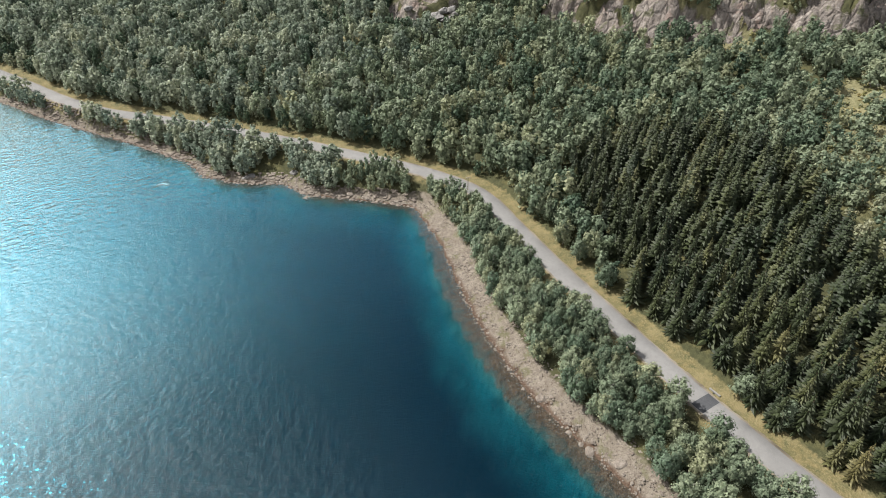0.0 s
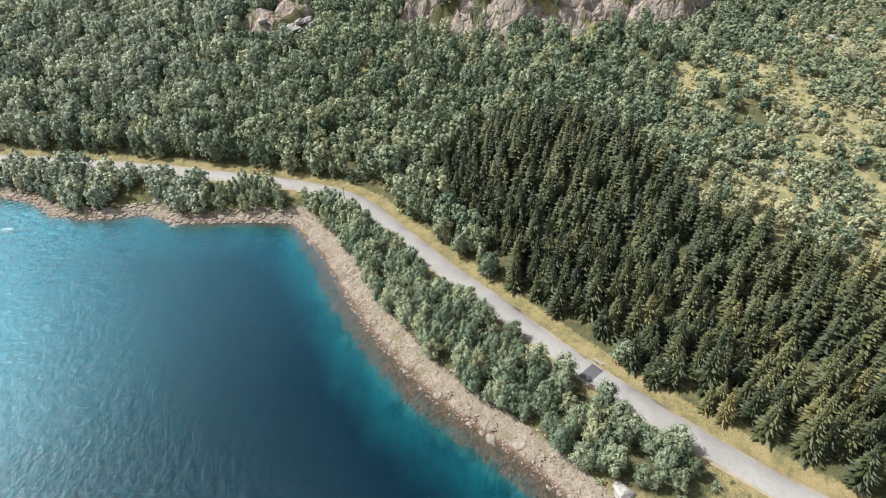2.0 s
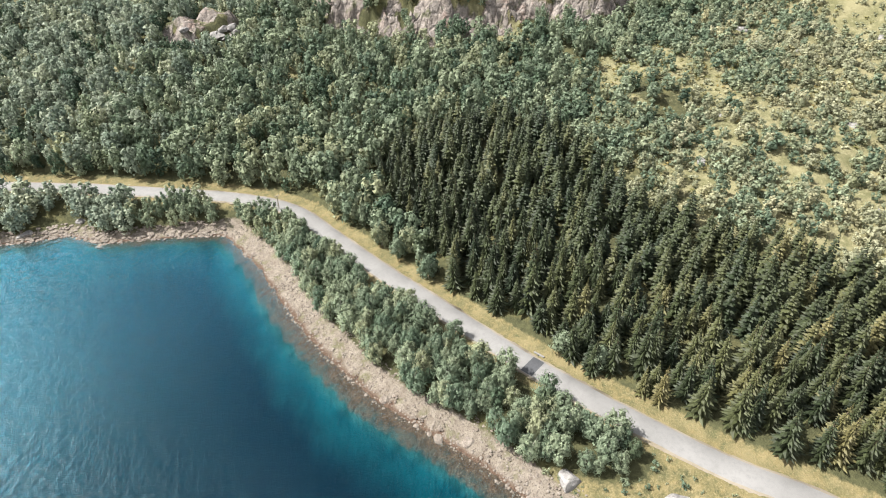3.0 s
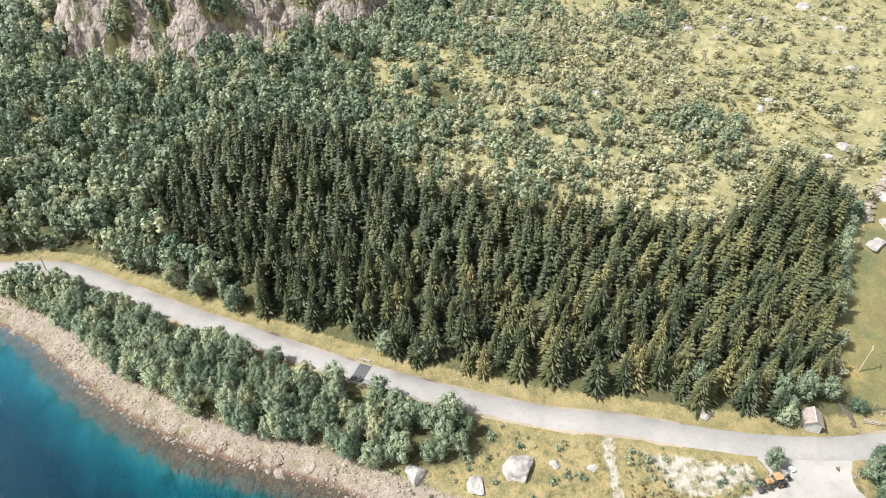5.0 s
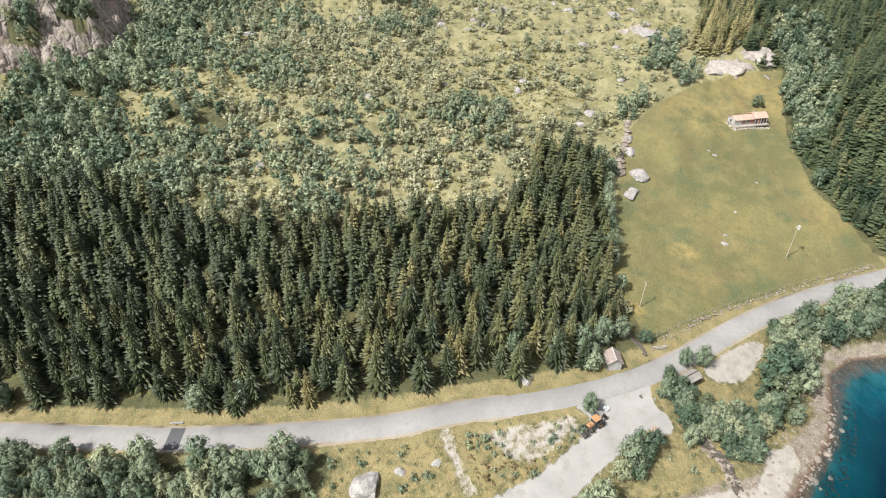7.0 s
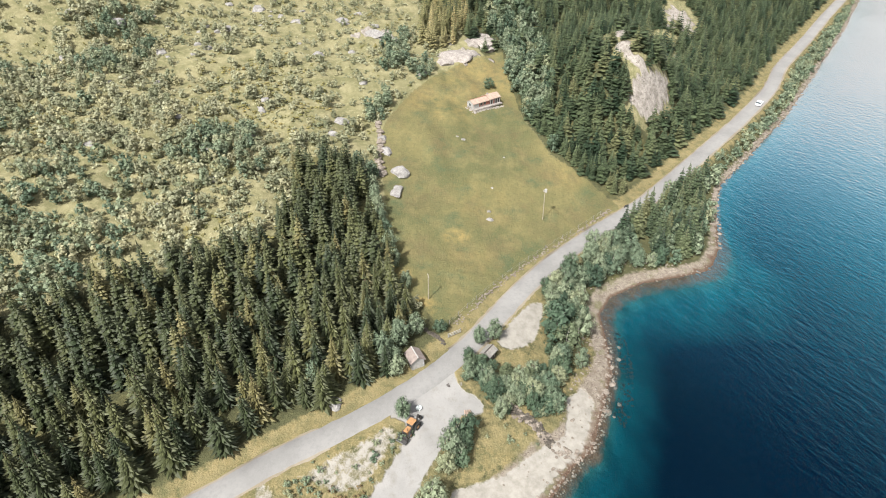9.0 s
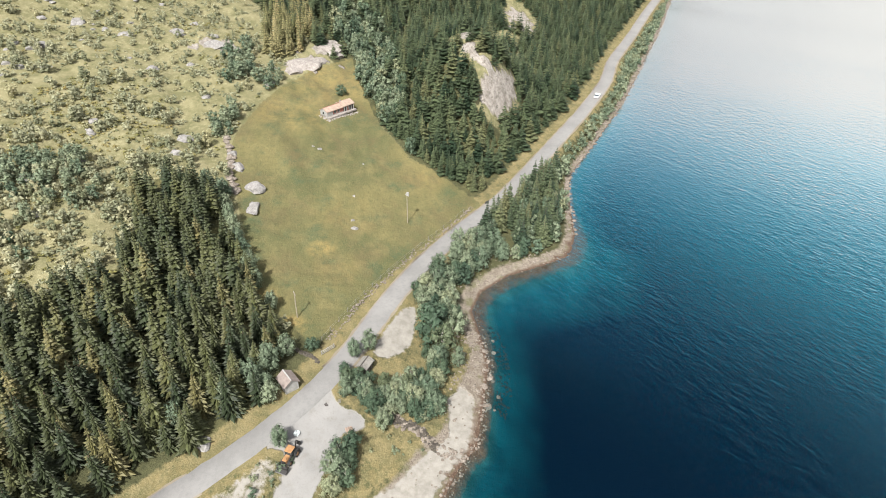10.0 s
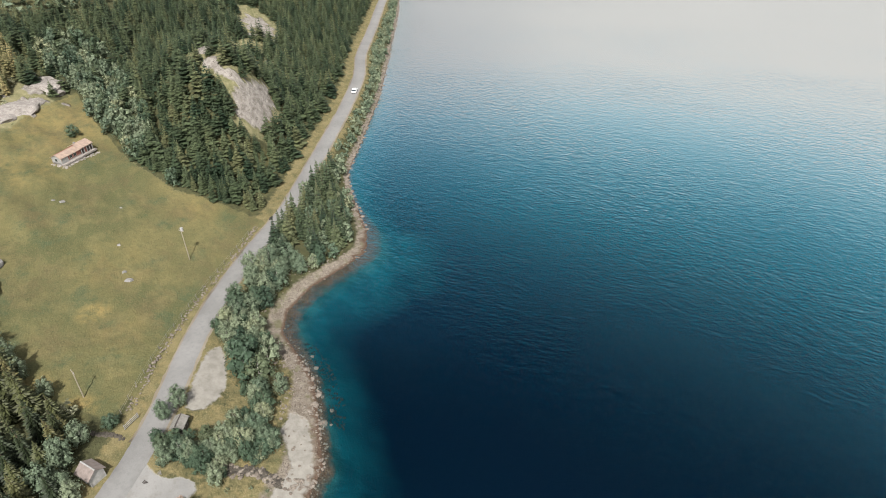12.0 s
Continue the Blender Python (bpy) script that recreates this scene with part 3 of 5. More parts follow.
    for face in SLABS:
        d = inside(face, x, y)
        slab = np.maximum(slab, ramp(d, -3, -1))
        heath = np.maximum(heath, .8 * ramp(d, -4.5, -1.5))
        rock = np.maximum(rock, ramp(d + 2.4 * (lumps(x, y, 2.6, 8) - .55) + .5 * waves(x * 5, y * 5), -.4, .5))
    z = z + np.random.default_rng(6).normal(0, .75, len(x)) * ramp(inside(CLIFF, x, y), 0, 2) + np.random.default_rng(7).normal(0, .22, len(x)) * (rock > .6) * (x > 180)
    nx, ny = len(gx), len(gy)
    i = (np.arange(ny - 1)[:, None] * nx + np.arange(nx - 1)[None, :]).ravel()
    me = mesh_of("ground", np.stack([x, y, z], 1), np.stack([i, i + 1, i + nx + 1, i + nx], 1), GROUND, True,
                 dict(meadow=meadow, beach=beach, gravel=gravel, verge=verge, heath=heath, rock=rock, sandy=sandy, straw=straw, slab=slab))
    return tagged(new("ground", me), "mountainside of heath, hay meadow, bare rock and stony lake shore", "ground", kind="structure")


# glade beside the road, and bare rock slabs (x, y, half length, half width, turn)
GLADE = [(57.5, 46.5), (64, 37.5), (71, 29.5), (78, 20.5), (84, 12.5), (80, 9.5), (70, 12.5), (58, 18), (46, 30), (38, 42), (36, 50), (40.5, 49.5), (46, 44), (51.5, 41.8)]
SAND = [(58, 5), (66, 2), (73, .6), (76.6, -7), (82.7, -13.5), (86, -17.5), (94, -18), (97.5, -21.5), (94, -23.5), (88, -22), (83, -20.5), (79, -17), (73, -12.5), (64, -3)]
STREAM = np.array([(91, -7), (88.5, -9.3), (87.8, -11.7), (86.4, -13.2), (83.8, -14.8), (82.4, -17.4), (81.6, -19.8)], float)
BANK = [(96.5, -2.5), (103, -4.6), (104, -12.2), (99, -12.6), (95.5, -7.5)]
LAWN = [(71, 3.4), (76.7, .2), (83.4, -2.6), (86.4, -8), (86, -12.4), (83, -13), (78.1, -8.1), (74, -1.4)]
# bare faces of the knoll
SLABS = [[(201.5, -40.6), (206, -45), (216.5, -55), (208, -53.6), (199.5, -50), (194.4, -44.6), (194.4, -39.8)],
         [(217.4, -36.8), (216.6, -41.6), (210.6, -42.2), (207.2, -46), (203, -43), (207.4, -39.4), (213, -36.4)],
         [(224, -36), (232, -39.4), (230, -43.4), (221.5, -40.4)]]
OPEN = [(219, -31), (225, -36), (223, -45), (214, -52), (256, -67), (291, -74), (300, -68), (268, -50), (236, -36)]
BARE = [(228, 14, 9, 4, -60), (243, 8, 8, 3, -60), (236, 45, 4, 7, 0), (264, -69, 4, 2, 0), (318, -80, 20, 5.5, -3), (284, -60, 6, 3, 0)]
build_ground()

# clear surface: the depth colours are painted on the bed beneath
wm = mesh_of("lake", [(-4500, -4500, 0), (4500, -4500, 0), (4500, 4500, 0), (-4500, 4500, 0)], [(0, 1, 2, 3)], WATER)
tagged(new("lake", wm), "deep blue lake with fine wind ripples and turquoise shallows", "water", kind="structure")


def ribbon(name, line, width, lift, material, label, category, kind="structure", uneven=0.0, drop=.12):
    """A strip along a line, a little crowned, its edges going down into the ground."""
    p = np.asarray(line)
    t = np.gradient(p, axis=0)
    t /= np.linalg.norm(t, axis=1)[:, None]
    n = np.stack([t[:, 1], -t[:, 0]], 1)
    rng = np.random.default_rng(5)
    verts = []
    zc = height(p[:, 0], p[:, 1])
    for off, up in ((-.5, -drop), (-.47, 0), (0, .05), (.47, 0), (.5, -drop)):
        j = rng.normal(0, uneven, len(p)) if abs(off) > .4 else 0
        q = p + n * (off * width + j * np.sign(off))[:, None] if uneven and abs(off) > .4 else p + n * off * width
        verts.append(np.column_stack([q, np.full(len(p), 0.0) + zc + lift + up]))
    V = np.concatenate(verts)
    m = len(p)
    F = [(k * m + i, k * m + i + 1, (k + 1) * m + i + 1, (k + 1) * m + i) for k in range(4) for i in range(m - 1)]
    return tagged(new(name, mesh_of(name, V, [f[::-1] for f in F], material, True)), label, category, kind=kind)


ROAD_CURVE = spline(ROAD[2:-2], 8)
for reach in (ROAD_CURVE[ROAD_CURVE[:, 0] < 79], ROAD_CURVE[ROAD_CURVE[:, 0] > 99]):
    ribbon("road_shoulder", reach, 5.5, .055, SAND_EDGE, "sandy gravel shoulder of the lake road", "road", uneven=.12)
ribbon("road", ROAD_CURVE, 4.6, .10, ROAD_TOP, "worn pale grey asphalt road along the lake", "road", uneven=.06)


def along(line, s):
    """Place and heading at s metres along a line."""
    d = np.r_[0, np.cumsum(np.linalg.norm(np.diff(line, axis=0), axis=1))]
    x, y = np.interp(s, d, line[:, 0]), np.interp(s, d, line[:, 1])
    x2, y2 = np.interp(s + .5, d, line[:, 0]), np.interp(s + .5, d, line[:, 1])
    return x, y, math.atan2(y2 - y, x2 - x)


def nearest_on(line, x, y):
    d = np.r_[0, np.cumsum(np.linalg.norm(np.diff(line, axis=0), axis=1))]
    return d[np.argmin(np.hypot(line[:, 0] - x, line[:, 1] - y))]


s0 = nearest_on(ROAD_CURVE, 45.2, 67.3)
bend = np.array([along(ROAD_CURVE, s0 - 1.2 + .4 * i)[:2] for i in range(7)])
ribbon("asphalt_patch", bend, 4.5, .115, PATCH_TOP, "dark fresh asphalt patch across the grey road", "road patch", kind="")


# ---- trees ----
def tri_fans(root, tip, side1, side2):
    return [root, side1, tip, root, tip, side2]


def spruce_crown(seed, levels, arms, fine):
    """Needle boughs of a spruce one metre high: a slim cone of separate tiers, each a ring of drooping blades."""
    rng = np.random.default_rng(seed)
    V = []
    for k in range(levels):
        u = k / (levels - 1)
        z = .07 + .89 * u ** .96 + rng.normal(0, .008)
        r = .205 * (1 - u) ** .98 * rng.uniform(.80, 1.14) + .010
        n = max(5, round(arms * (1 - .45 * u)))
        a0 = rng.uniform(0, 6.28)
        for i in range(n):
            a = a0 + 6.283 * (i + rng.uniform(-.25, .25)) / n
            l = r * rng.uniform(.62, 1.18)
            w = (4.4 if n < 10 else 3.5) * l / n * rng.uniform(.60, 1.0)
            zz = z + rng.uniform(-.20, .20) / levels * (1 if fine else 3)
            c, s = math.cos(a), math.sin(a)
            drop = l * rng.uniform(.05, .30)

            def at(out, across, down):
                return (out * c - across * s, out * s + across * c, zz - down)

            root, tip = at(0, 0, -.012), at(l, 0, drop)
            if fine:
                mid = at(l * .60, 0, drop * .30 - .010)
                m1, m2 = at(l * .60, w * .70, drop * .55 + .010), at(l * .64, -w * .70, drop * .55 + .010)
                V += [root, m1, mid, root, mid, m2, mid, m1, tip, mid, tip, m2]
            else:
                V += tri_fans(root, tip, at(l * .62, w * .8, drop * .6 + .01), at(l * .62, -w * .8, drop * .6 + .01))
    V += [(-.008, 0, .90), (.008, 0, .90), (0, 0, 1.03), (0, -.008, .90), (0, .008, .90), (0, 0, 1.02)]
    return np.array(V)


def leaf_crown(seed, clumps, leaves, size, low=.10, wide=.23):
    """Leaves of a broad-leaved tree one metre high: a rounded, lumpy crown of small leaf sprays, densest outside."""
    rng = np.random.default_rng(seed)
    V = []
    centres = []
    lean = rng.normal(0, .05, 2)
    for k in range(clumps):
        u = (k + .5) / clumps
        z = low + .05 + (.88 - low) * u
        full = wide * math.sqrt(max(.06, 1 - (1.75 * u - .78) ** 2))
        a = k * 2.4 + rng.uniform(-.6, .6)
        r = full * rng.uniform(.35, .85)
        cr = rng.uniform(.44, .66) * full + .02 * wide
        centres.append((r * math.cos(a) + lean[0] * u, r * math.sin(a) + lean[1] * u, z, cr))
    for k in range(leaves):
        cx, cy, cz, cr = centres[k % clumps]
        d = rng.normal(0, 1, 3)
        d[2] = d[2] + .35
        d += np.array([cx / wide, cy / wide, 0]) * .7
        d /= np.linalg.norm(d)
        p = np.array([cx, cy, cz]) + d * cr * np.array([1, 1, 1.2]) * rng.uniform(.62, 1.10)
        n = d + np.array([p[0] / wide, p[1] / wide, (p[2] - .5) * 1.2]) * .55 + np.array([0, 0, .25]) + rng.normal(0, .26, 3)
        n /= np.linalg.norm(n)
        t = np.cross(n, rng.normal(0, 1, 3))
        t /= np.linalg.norm(t)
        b = np.cross(n, t)
        s = size * rng.uniform(.55, 1.3)
        V += [p + t * s - n * s * .2, p + (b * .95 - t * .5) * s, p - (b * rng.uniform(.7, 1.05) + t * .45) * s - n * s * .15]
    for cx, cy, cz, cr in centres:               # the dense inside of the crown
        top, bottom = np.array([cx, cy, cz + cr * .75]), np.array([cx, cy, cz - cr * .7])
        ring = [np.array([cx + cr * .62 * math.cos(a), cy + cr * .62 * math.sin(a), cz]) for a in (0, 1.57, 3.14, 4.71)]
        for i in range(4):
            V += [top, ring[i], ring[(i + 1) % 4], bottom, ring[(i + 1) % 4], ring[i]]
    return np.array(V)


def stem(bends, radius, limbs, seed, sides=6):
    """A tapered trunk one metre high, with limbs."""
    rng = np.random.default_rng(seed)
    V, F = [], []

    def tube(points, radii):
        base = len(V)
        for p, r in zip(points, radii):
            for i in range(sides):
                a = 6.283 * i / sides
                V.append((p[0] + r * math.cos(a), p[1] + r * math.sin(a), p[2]))
        for k in range(len(points) - 1):
            for i in range(sides):
                j = (i + 1) % sides
                F.append((base + k * sides + i, base + k * sides + j, base + (k + 1) * sides + j, base + (k + 1) * sides + i))

    pts = [(bends * math.sin(3 * u + seed), bends * math.cos(2.3 * u + seed) - bends * math.cos(seed), u) for u in (-.04, .2, .45, .7, .92)]
    pts = [(p[0] - pts[0][0], p[1], p[2]) for p in pts]
    tube(pts, [radius * (1.15 - .95 * (i / 4)) for i in range(5)])
    for k in range(limbs):
        u = .28 + .5 * k / max(limbs, 1)
        a = 2.4 * k + rng.uniform(0, .6)
        b = (bends * math.sin(3 * u + seed) - bends * math.sin(seed), 0, u)
        l = rng.uniform(.14, .24)
        tube([b, (b[0] + l * .5 * math.cos(a), l * .5 * math.sin(a), u + .08), (b[0] + l * math.cos(a), l * math.sin(a), u + .2)],
             [radius * .5, radius * .35, radius * .12])
    return V, F


def soup(name, V, material):
    return mesh_of(name, V, np.arange(len(V)).reshape(-1, 3), material)


def tree_kind(name, crowns, trunks, crown_mat, bark, labels, category, group):
    """Model trees, a trunk and a crown each, one metre high."""
    made = []
    for k, (c, t) in enumerate(zip(crowns, trunks)):
        ob = tagged(new(name), labels[k % len(labels)], category, group)
        part("trunk", mesh_of("trunk", t[0], t[1], bark, True), parent=ob)
        part("crown", soup("crown", c, crown_mat), parent=ob)
        made.append(ob)
    return made


def plant(models, spots, rng):
    """Copies of the models, one at each (x, y, z, high, wide)."""
    first = {}
    for i, (x, y, z, high, wide) in enumerate(spots):
        m = pose(x, y, z, rng.normal(0, 1.5), rng.normal(0, 1.5), rng.uniform(0, 360)) @ Matrix.Diagonal((high * wide, high * wide, high, 1))
        k = i % len(models)
        if k in first:
            copy_thing(models[k], m)
        else:
            first[k] = m
    for k, m in first.items():
        models[k].matrix_basis = m


def plant_wood(name, crowns, spots, material, label, category, trunk=None, bark=None):
    """Many trees that nobody counts, joined into one mesh."""
    rng = np.random.default_rng(len(spots))
    V, tint, TV, TF, base = [], [], [], [], 0
    for i, (x, y, z, high, wide) in enumerate(spots):
        c = crowns[i % len(crowns)]
        a = rng.uniform(0, 6.283)
        ca, sa = math.cos(a) * high * wide, math.sin(a) * high * wide
        V.append(np.stack([x + c[:, 0] * ca - c[:, 1] * sa, y + c[:, 0] * sa + c[:, 1] * ca, z + c[:, 2] * high], 1))
        tint.append(np.full(len(c), rng.uniform(0, 1)))
    V = np.concatenate(V)
    ob = tagged(new(name, mesh_of(name, V, np.arange(len(V)).reshape(-1, 3), material, False, dict(tree=np.concatenate(tint)))), label, category, kind="stuff")
    return ob


def spread(bounds, gap, rule, seed, jitter=.42):
    """Places on a shaken grid where rule(x, y, noise) holds, with their height on the ground."""
    rng = np.random.default_rng(seed)
    x0, x1, y0, y1 = bounds
    gx, gy = np.meshgrid(np.arange(x0, x1, gap), np.arange(y0, y1, gap))
    gx = gx + (np.arange(gx.shape[0]) % 2)[:, None] * gap * .5
    x = (gx + rng.uniform(-jitter, jitter, gx.shape) * gap).ravel()
    y = (gy + rng.uniform(-jitter, jitter, gy.shape) * gap).ravel()
    ok = rule(x, y, rng.uniform(0, 1, len(x)))
    x, y = x[ok], y[ok]
    return x, y, height(x, y) - .05, rng


def bare(x, y):
    """Where rock, gravel or open grass leaves no room for trees."""
    out = (inside(MEADOW, x, y) > -1.2) | ((inside(CLIFF, x, y) > -3.5) & (waves(x * 2.2 + 5, y * 2.2) < .38)) | (np.maximum(inside(LEDGE, x, y), inside(LEDGE, x, y + 4)) > .5)
    for p in (YARD, PAD, LOT, TRACK, SAND):
        out |= inside(p, x, y) > -1.5
    for cx, cy, rx, ry, turn in BARE:
        c, s = math.cos(radians(turn)), math.sin(radians(turn))
        out |= np.hypot(((x + 1.5 - cx) * c + (y - cy) * s) / (rx + 1), (-(x + 1.5 - cx) * s + (y - cy) * c) / (ry + .5)) < 1.25
    for face in SLABS:
        out |= np.maximum(inside(face, x, y), inside(face, x + 3.2, y - .7)) > -.4
    return out


LAND = [(-240, 225), (-215, 312), (-90, 278), (0, 266), (60, 300), (150, 232), (190, 185), (240, 148), (300, 78), (322, 0), (352, -60), (405, -150), (440, -220), (300, -170),
        (0, -100), (-60, 100)]
TINY = [leaf_crown(110 + k, 3, 20, .16, .05, .26) for k in range(5)]
SPRUCE_NEAR = [spruce_crown(10 + k, 18, 14, True) for k in range(6)]
SPRUCE_FINE = [spruce_crown(20 + k, 14, 10, True) for k in range(6)]
SPRUCE_FAR = [spruce_crown(30 + k, 15, 8, False) for k in range(6)]
BIRCH_FINE = [leaf_crown(50 + k, 18, 820, .034, .05, .36) for k in range(7)]
BIRCH_FAR = [leaf_crown(70 + k, 11, 208, .0595, .04, .33) for k in range(7)]
BUSH_FAR = [leaf_crown(90 + k, 6, 120, .085, -.12, .46) for k in range(6)]
HEATH_TREE = [leaf_crown(150 + k, 7, 105, .082, -.05, .40) for k in range(6)]
SHRUB_LOW = [leaf_crown(130 + k, 4, 48, .14, -.25, .62) for k in range(6)]

# spruces planted between the road and the slope
x, y, z, rng = spread((20, 160, 5, 155), 3.1, lambda x, y, r: (inside(PLANTATION, x, y) > np.where(side(ROAD_LINE, x, y) < 9, -1.5, 0)) & (side(ROAD_LINE, x, y) > 5.6), 11, .55)
hi = rng.uniform(6.8, 12.0, len(x)) * np.interp(inside(PLANTATION, x, y), [0, 4], [.86, 1])
plantation = sorted(zip(x, y, z, hi, rng.uniform(1.05, 1.4, len(x)) * np.interp(hi, [6.8, 12], [1.1, .92])), key=lambda s: side(ROAD_LINE, s[0], s[1])[0])
# darker needles on one side of a jittered line, olive on the other
edge_jitter = rng.normal(0, 13, len(plantation))
kinds = [sp[0] - .9 * sp[1] + o < 14 for sp, o in zip(plantation, edge_jitter)]
for dark_kind, needles, label in ((True, SPRUCE_BLUE, "dark blue-green spruce with drooping boughs in a dense plantation"), (False, SPRUCE, "olive green spruce with drooping boughs in a dense plantation")):
    stand = [sp for sp, k in zip(plantation[:250], kinds) if k == dark_kind]
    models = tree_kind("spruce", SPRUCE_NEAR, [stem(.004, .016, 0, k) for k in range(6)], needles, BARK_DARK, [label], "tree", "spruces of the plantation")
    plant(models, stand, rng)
    plant_wood("spruce_plantation", SPRUCE_FINE, [sp for sp, k in zip(plantation[250:], kinds[250:]) if k == dark_kind], needles,
               "dense dark blue-green spruces planted on the lower slope" if dark_kind else "dense olive green spruces planted on the lower slope", "trees")


# birches along the meadow's upper edge
STRIP = [(288, 4), (270, -12), (228, -16), (204, -18), (192, -13.5), (200, -9), (220, -3), (242, -1), (252, 5), (270, 6)]


def far_spruce(x, y, r):
    dr = side(ROAD_LINE, x, y)
    right = (x > 158) & (dr > 6.5) & (y < np.interp(x, [158, 176, 194, 218, 245, 300, 460], [-29, -13, -5, 1, 13, 45, 60]))
    return right & ~bare(x, y) & (r < np.where(inside(STRIP, x, y) > 0, .30, .95) * np.where(inside(OPEN, x, y) > 0, .42, 1)) & (inside(LAND, x, y) > 0)


x, y, z, rng = spread((158, 470, -235, 60), 3.45, far_spruce, 12, .5)
plant_wood("spruce_wood", SPRUCE_FAR, list(zip(x, y, z, rng.uniform(5.0, 10, len(x)), rng.uniform(1.2, 1.65, len(x)))), SPRUCE_GREEN,
           "dark spruce wood round a bare knoll above the road", "trees")


x, y, z, rng = spread((184, 285, -30, 12), 2.9, lambda x, y, r: (inside(STRIP, x, y) > -.5) & ~bare(x, y) & (r < .85), 22, .6)
upper = list(zip(x, y, z, rng.uniform(3.6, 7.6, len(x)), rng.uniform(.75, 1.05, len(x))))
plant_wood("meadow_birches", BIRCH_FAR, [b for k, b in enumerate(upper) if k % 3], BIRCH, "grey-green birches along the upper edge of the meadow", "trees")
plant_wood("meadow_rowans", BIRCH_FAR, upper[::3], ALDER, "darker green rowans among the birches above the meadow", "trees")


def meadow_edge(x, y, r):
    """The wood's edge along the upper side of the meadow."""
    d = inside(MEADOW, x, y)
    return (d > -7) & (d < -.5) & (x > 160) & (y < np.interp(x, [158, 165, 176, 194, 218, 239], [-34, -28, -16, -8, -2.5, 0])) & (side(ROAD_LINE, x, y) > 6.5) & (r < .85)


x, y, z, rng = spread((160, 242, -40, 4), 2.5, meadow_edge, 27, .55)
border = list(zip(x, y, z, rng.uniform(3.6, 7.0, len(x)), rng.uniform(.85, 1.15, len(x))))
leafy = x + rng.normal(0, 9, len(x)) > 194
plant_wood("edge_spruces", SPRUCE_FAR, [e for e, f in zip(border, leafy) if not f], SPRUCE_GREEN, "young spruces along the upper meadow edge", "trees")
plant_wood("edge_birches", BIRCH_FAR, [e for e, f in zip(border, leafy) if f], BIRCH, "grey-green birches at the edge of the meadow", "trees")
x, y, z, rng = spread((170, 232, -62, -12), 3.3, lambda x, y, r: (side(ROAD_LINE, x, y) > 7) & ~bare(x, y) & (inside(STRIP, x, y) < 0) & (y < np.interp(x, [158, 176, 194, 218], [-33, -18, -10, -5])) & (r < .9), 28, .6)
plant_wood("knoll_spruces", SPRUCE_FAR, list(zip(x, y, z, rng.uniform(3.5, 6.5, len(x)), rng.uniform(1.1, 1.5, len(x)))), SPRUCE_GREEN, "dark spruces crowding the slope of the knoll", "trees")


def point_spruce(x, y, r):
    ds, dr = side(SHORE_LINE, x, y), side(ROAD_LINE, x, y)
    return (x > 139) & (x < 178) & (dr < -4.5) & (ds > 4) & (r < .8)


x, y, z, rng = spread((139, 178, -65, -25), 2.9, point_spruce, 13)
plant(tree_kind("spruce", [spruce_crown(200, 16, 9, True), spruce_crown(201, 16, 9, True)], [stem(.004, .016, 0, 7), stem(.004, .016, 0, 8)], SPRUCE_GREEN, BARK_DARK,
                ["green spruce on the low point between road and lake"], "tree", "spruces on the point"),
      list(zip(x, y, z, rng.uniform(6.0, 10.5, len(x)), rng.uniform(1.1, 1.5, len(x)))), rng)


def shore_birch(x, y, r):
    ds, dr = side(SHORE_LINE, x, y), side(ROAD_LINE, x, y)
    wide = np.interp(x, [-160, -60, -10, 5, 40, 68, 80, 90, 98, 106, 120, 140, 160, 400], [1.4, 2.4, 3.4, 5, 5, 8.4, 8.6, 7.5, 6.5, 4.5, 4.2, 4, 1.6, 1.6])
    glade = (inside(GLADE, x, y) > 0) | (inside(LAWN, x, y) > -.5) | ((inside(BANK, x, y) > 0) & (r > .05)) | (np.hypot(x - 97.5, y + 4.6) < 3.6) | (np.hypot(x - 107.6, y + 17) < 4.2) | (np.hypot(x - 101.5, y + 14) < 2.2) | (side(STREAM, x, y) < 1.3) & (side(STREAM, x, y) > -1.3) & (x < 92) | (np.hypot(x - 83, y - 9) < 7) | (np.hypot((x + 48) / 8, (y - 151.5) / 4) < 1) | (np.hypot(x - 41.2, y - 63.6) < 3.2)
    point = (x > 139) & (x < 178) & (r > .35)
    return (dr < -3.7) & (ds > wide) & ~bare(x, y) & ~glade & ~point & (r < .97)


x, y, z, rng = spread((-30, 178, -75, 150), 2.35, shore_birch, 14, .5)
hi = rng.uniform(3.8, 6.8, len(x)) * np.where((x > 84) & (x < 104) & (y > -16), .74, 1)
strip = sorted(zip(x, y, z, hi, rng.uniform(.72, 1.02, len(x))), key=lambda s: math.hypot(s[0] - 60, s[1] - 30))
birch_models = tree_kind("birch", BIRCH_FINE, [stem(.03, .014, 5, k) for k in range(7)], BIRCH, BARK_PALE,
                         ["grey-green mountain birch beside the lake road", "low leafy birch in the strip above the stony shore"], "tree", "birches by the shore")
alder_models = tree_kind("alder", BIRCH_FINE[:3], [stem(.03, .014, 5, k) for k in range(3)], ALDER, BARK_DARK, ["dark green alder among the birches above the stony shore"], "tree", "alders by the shore")
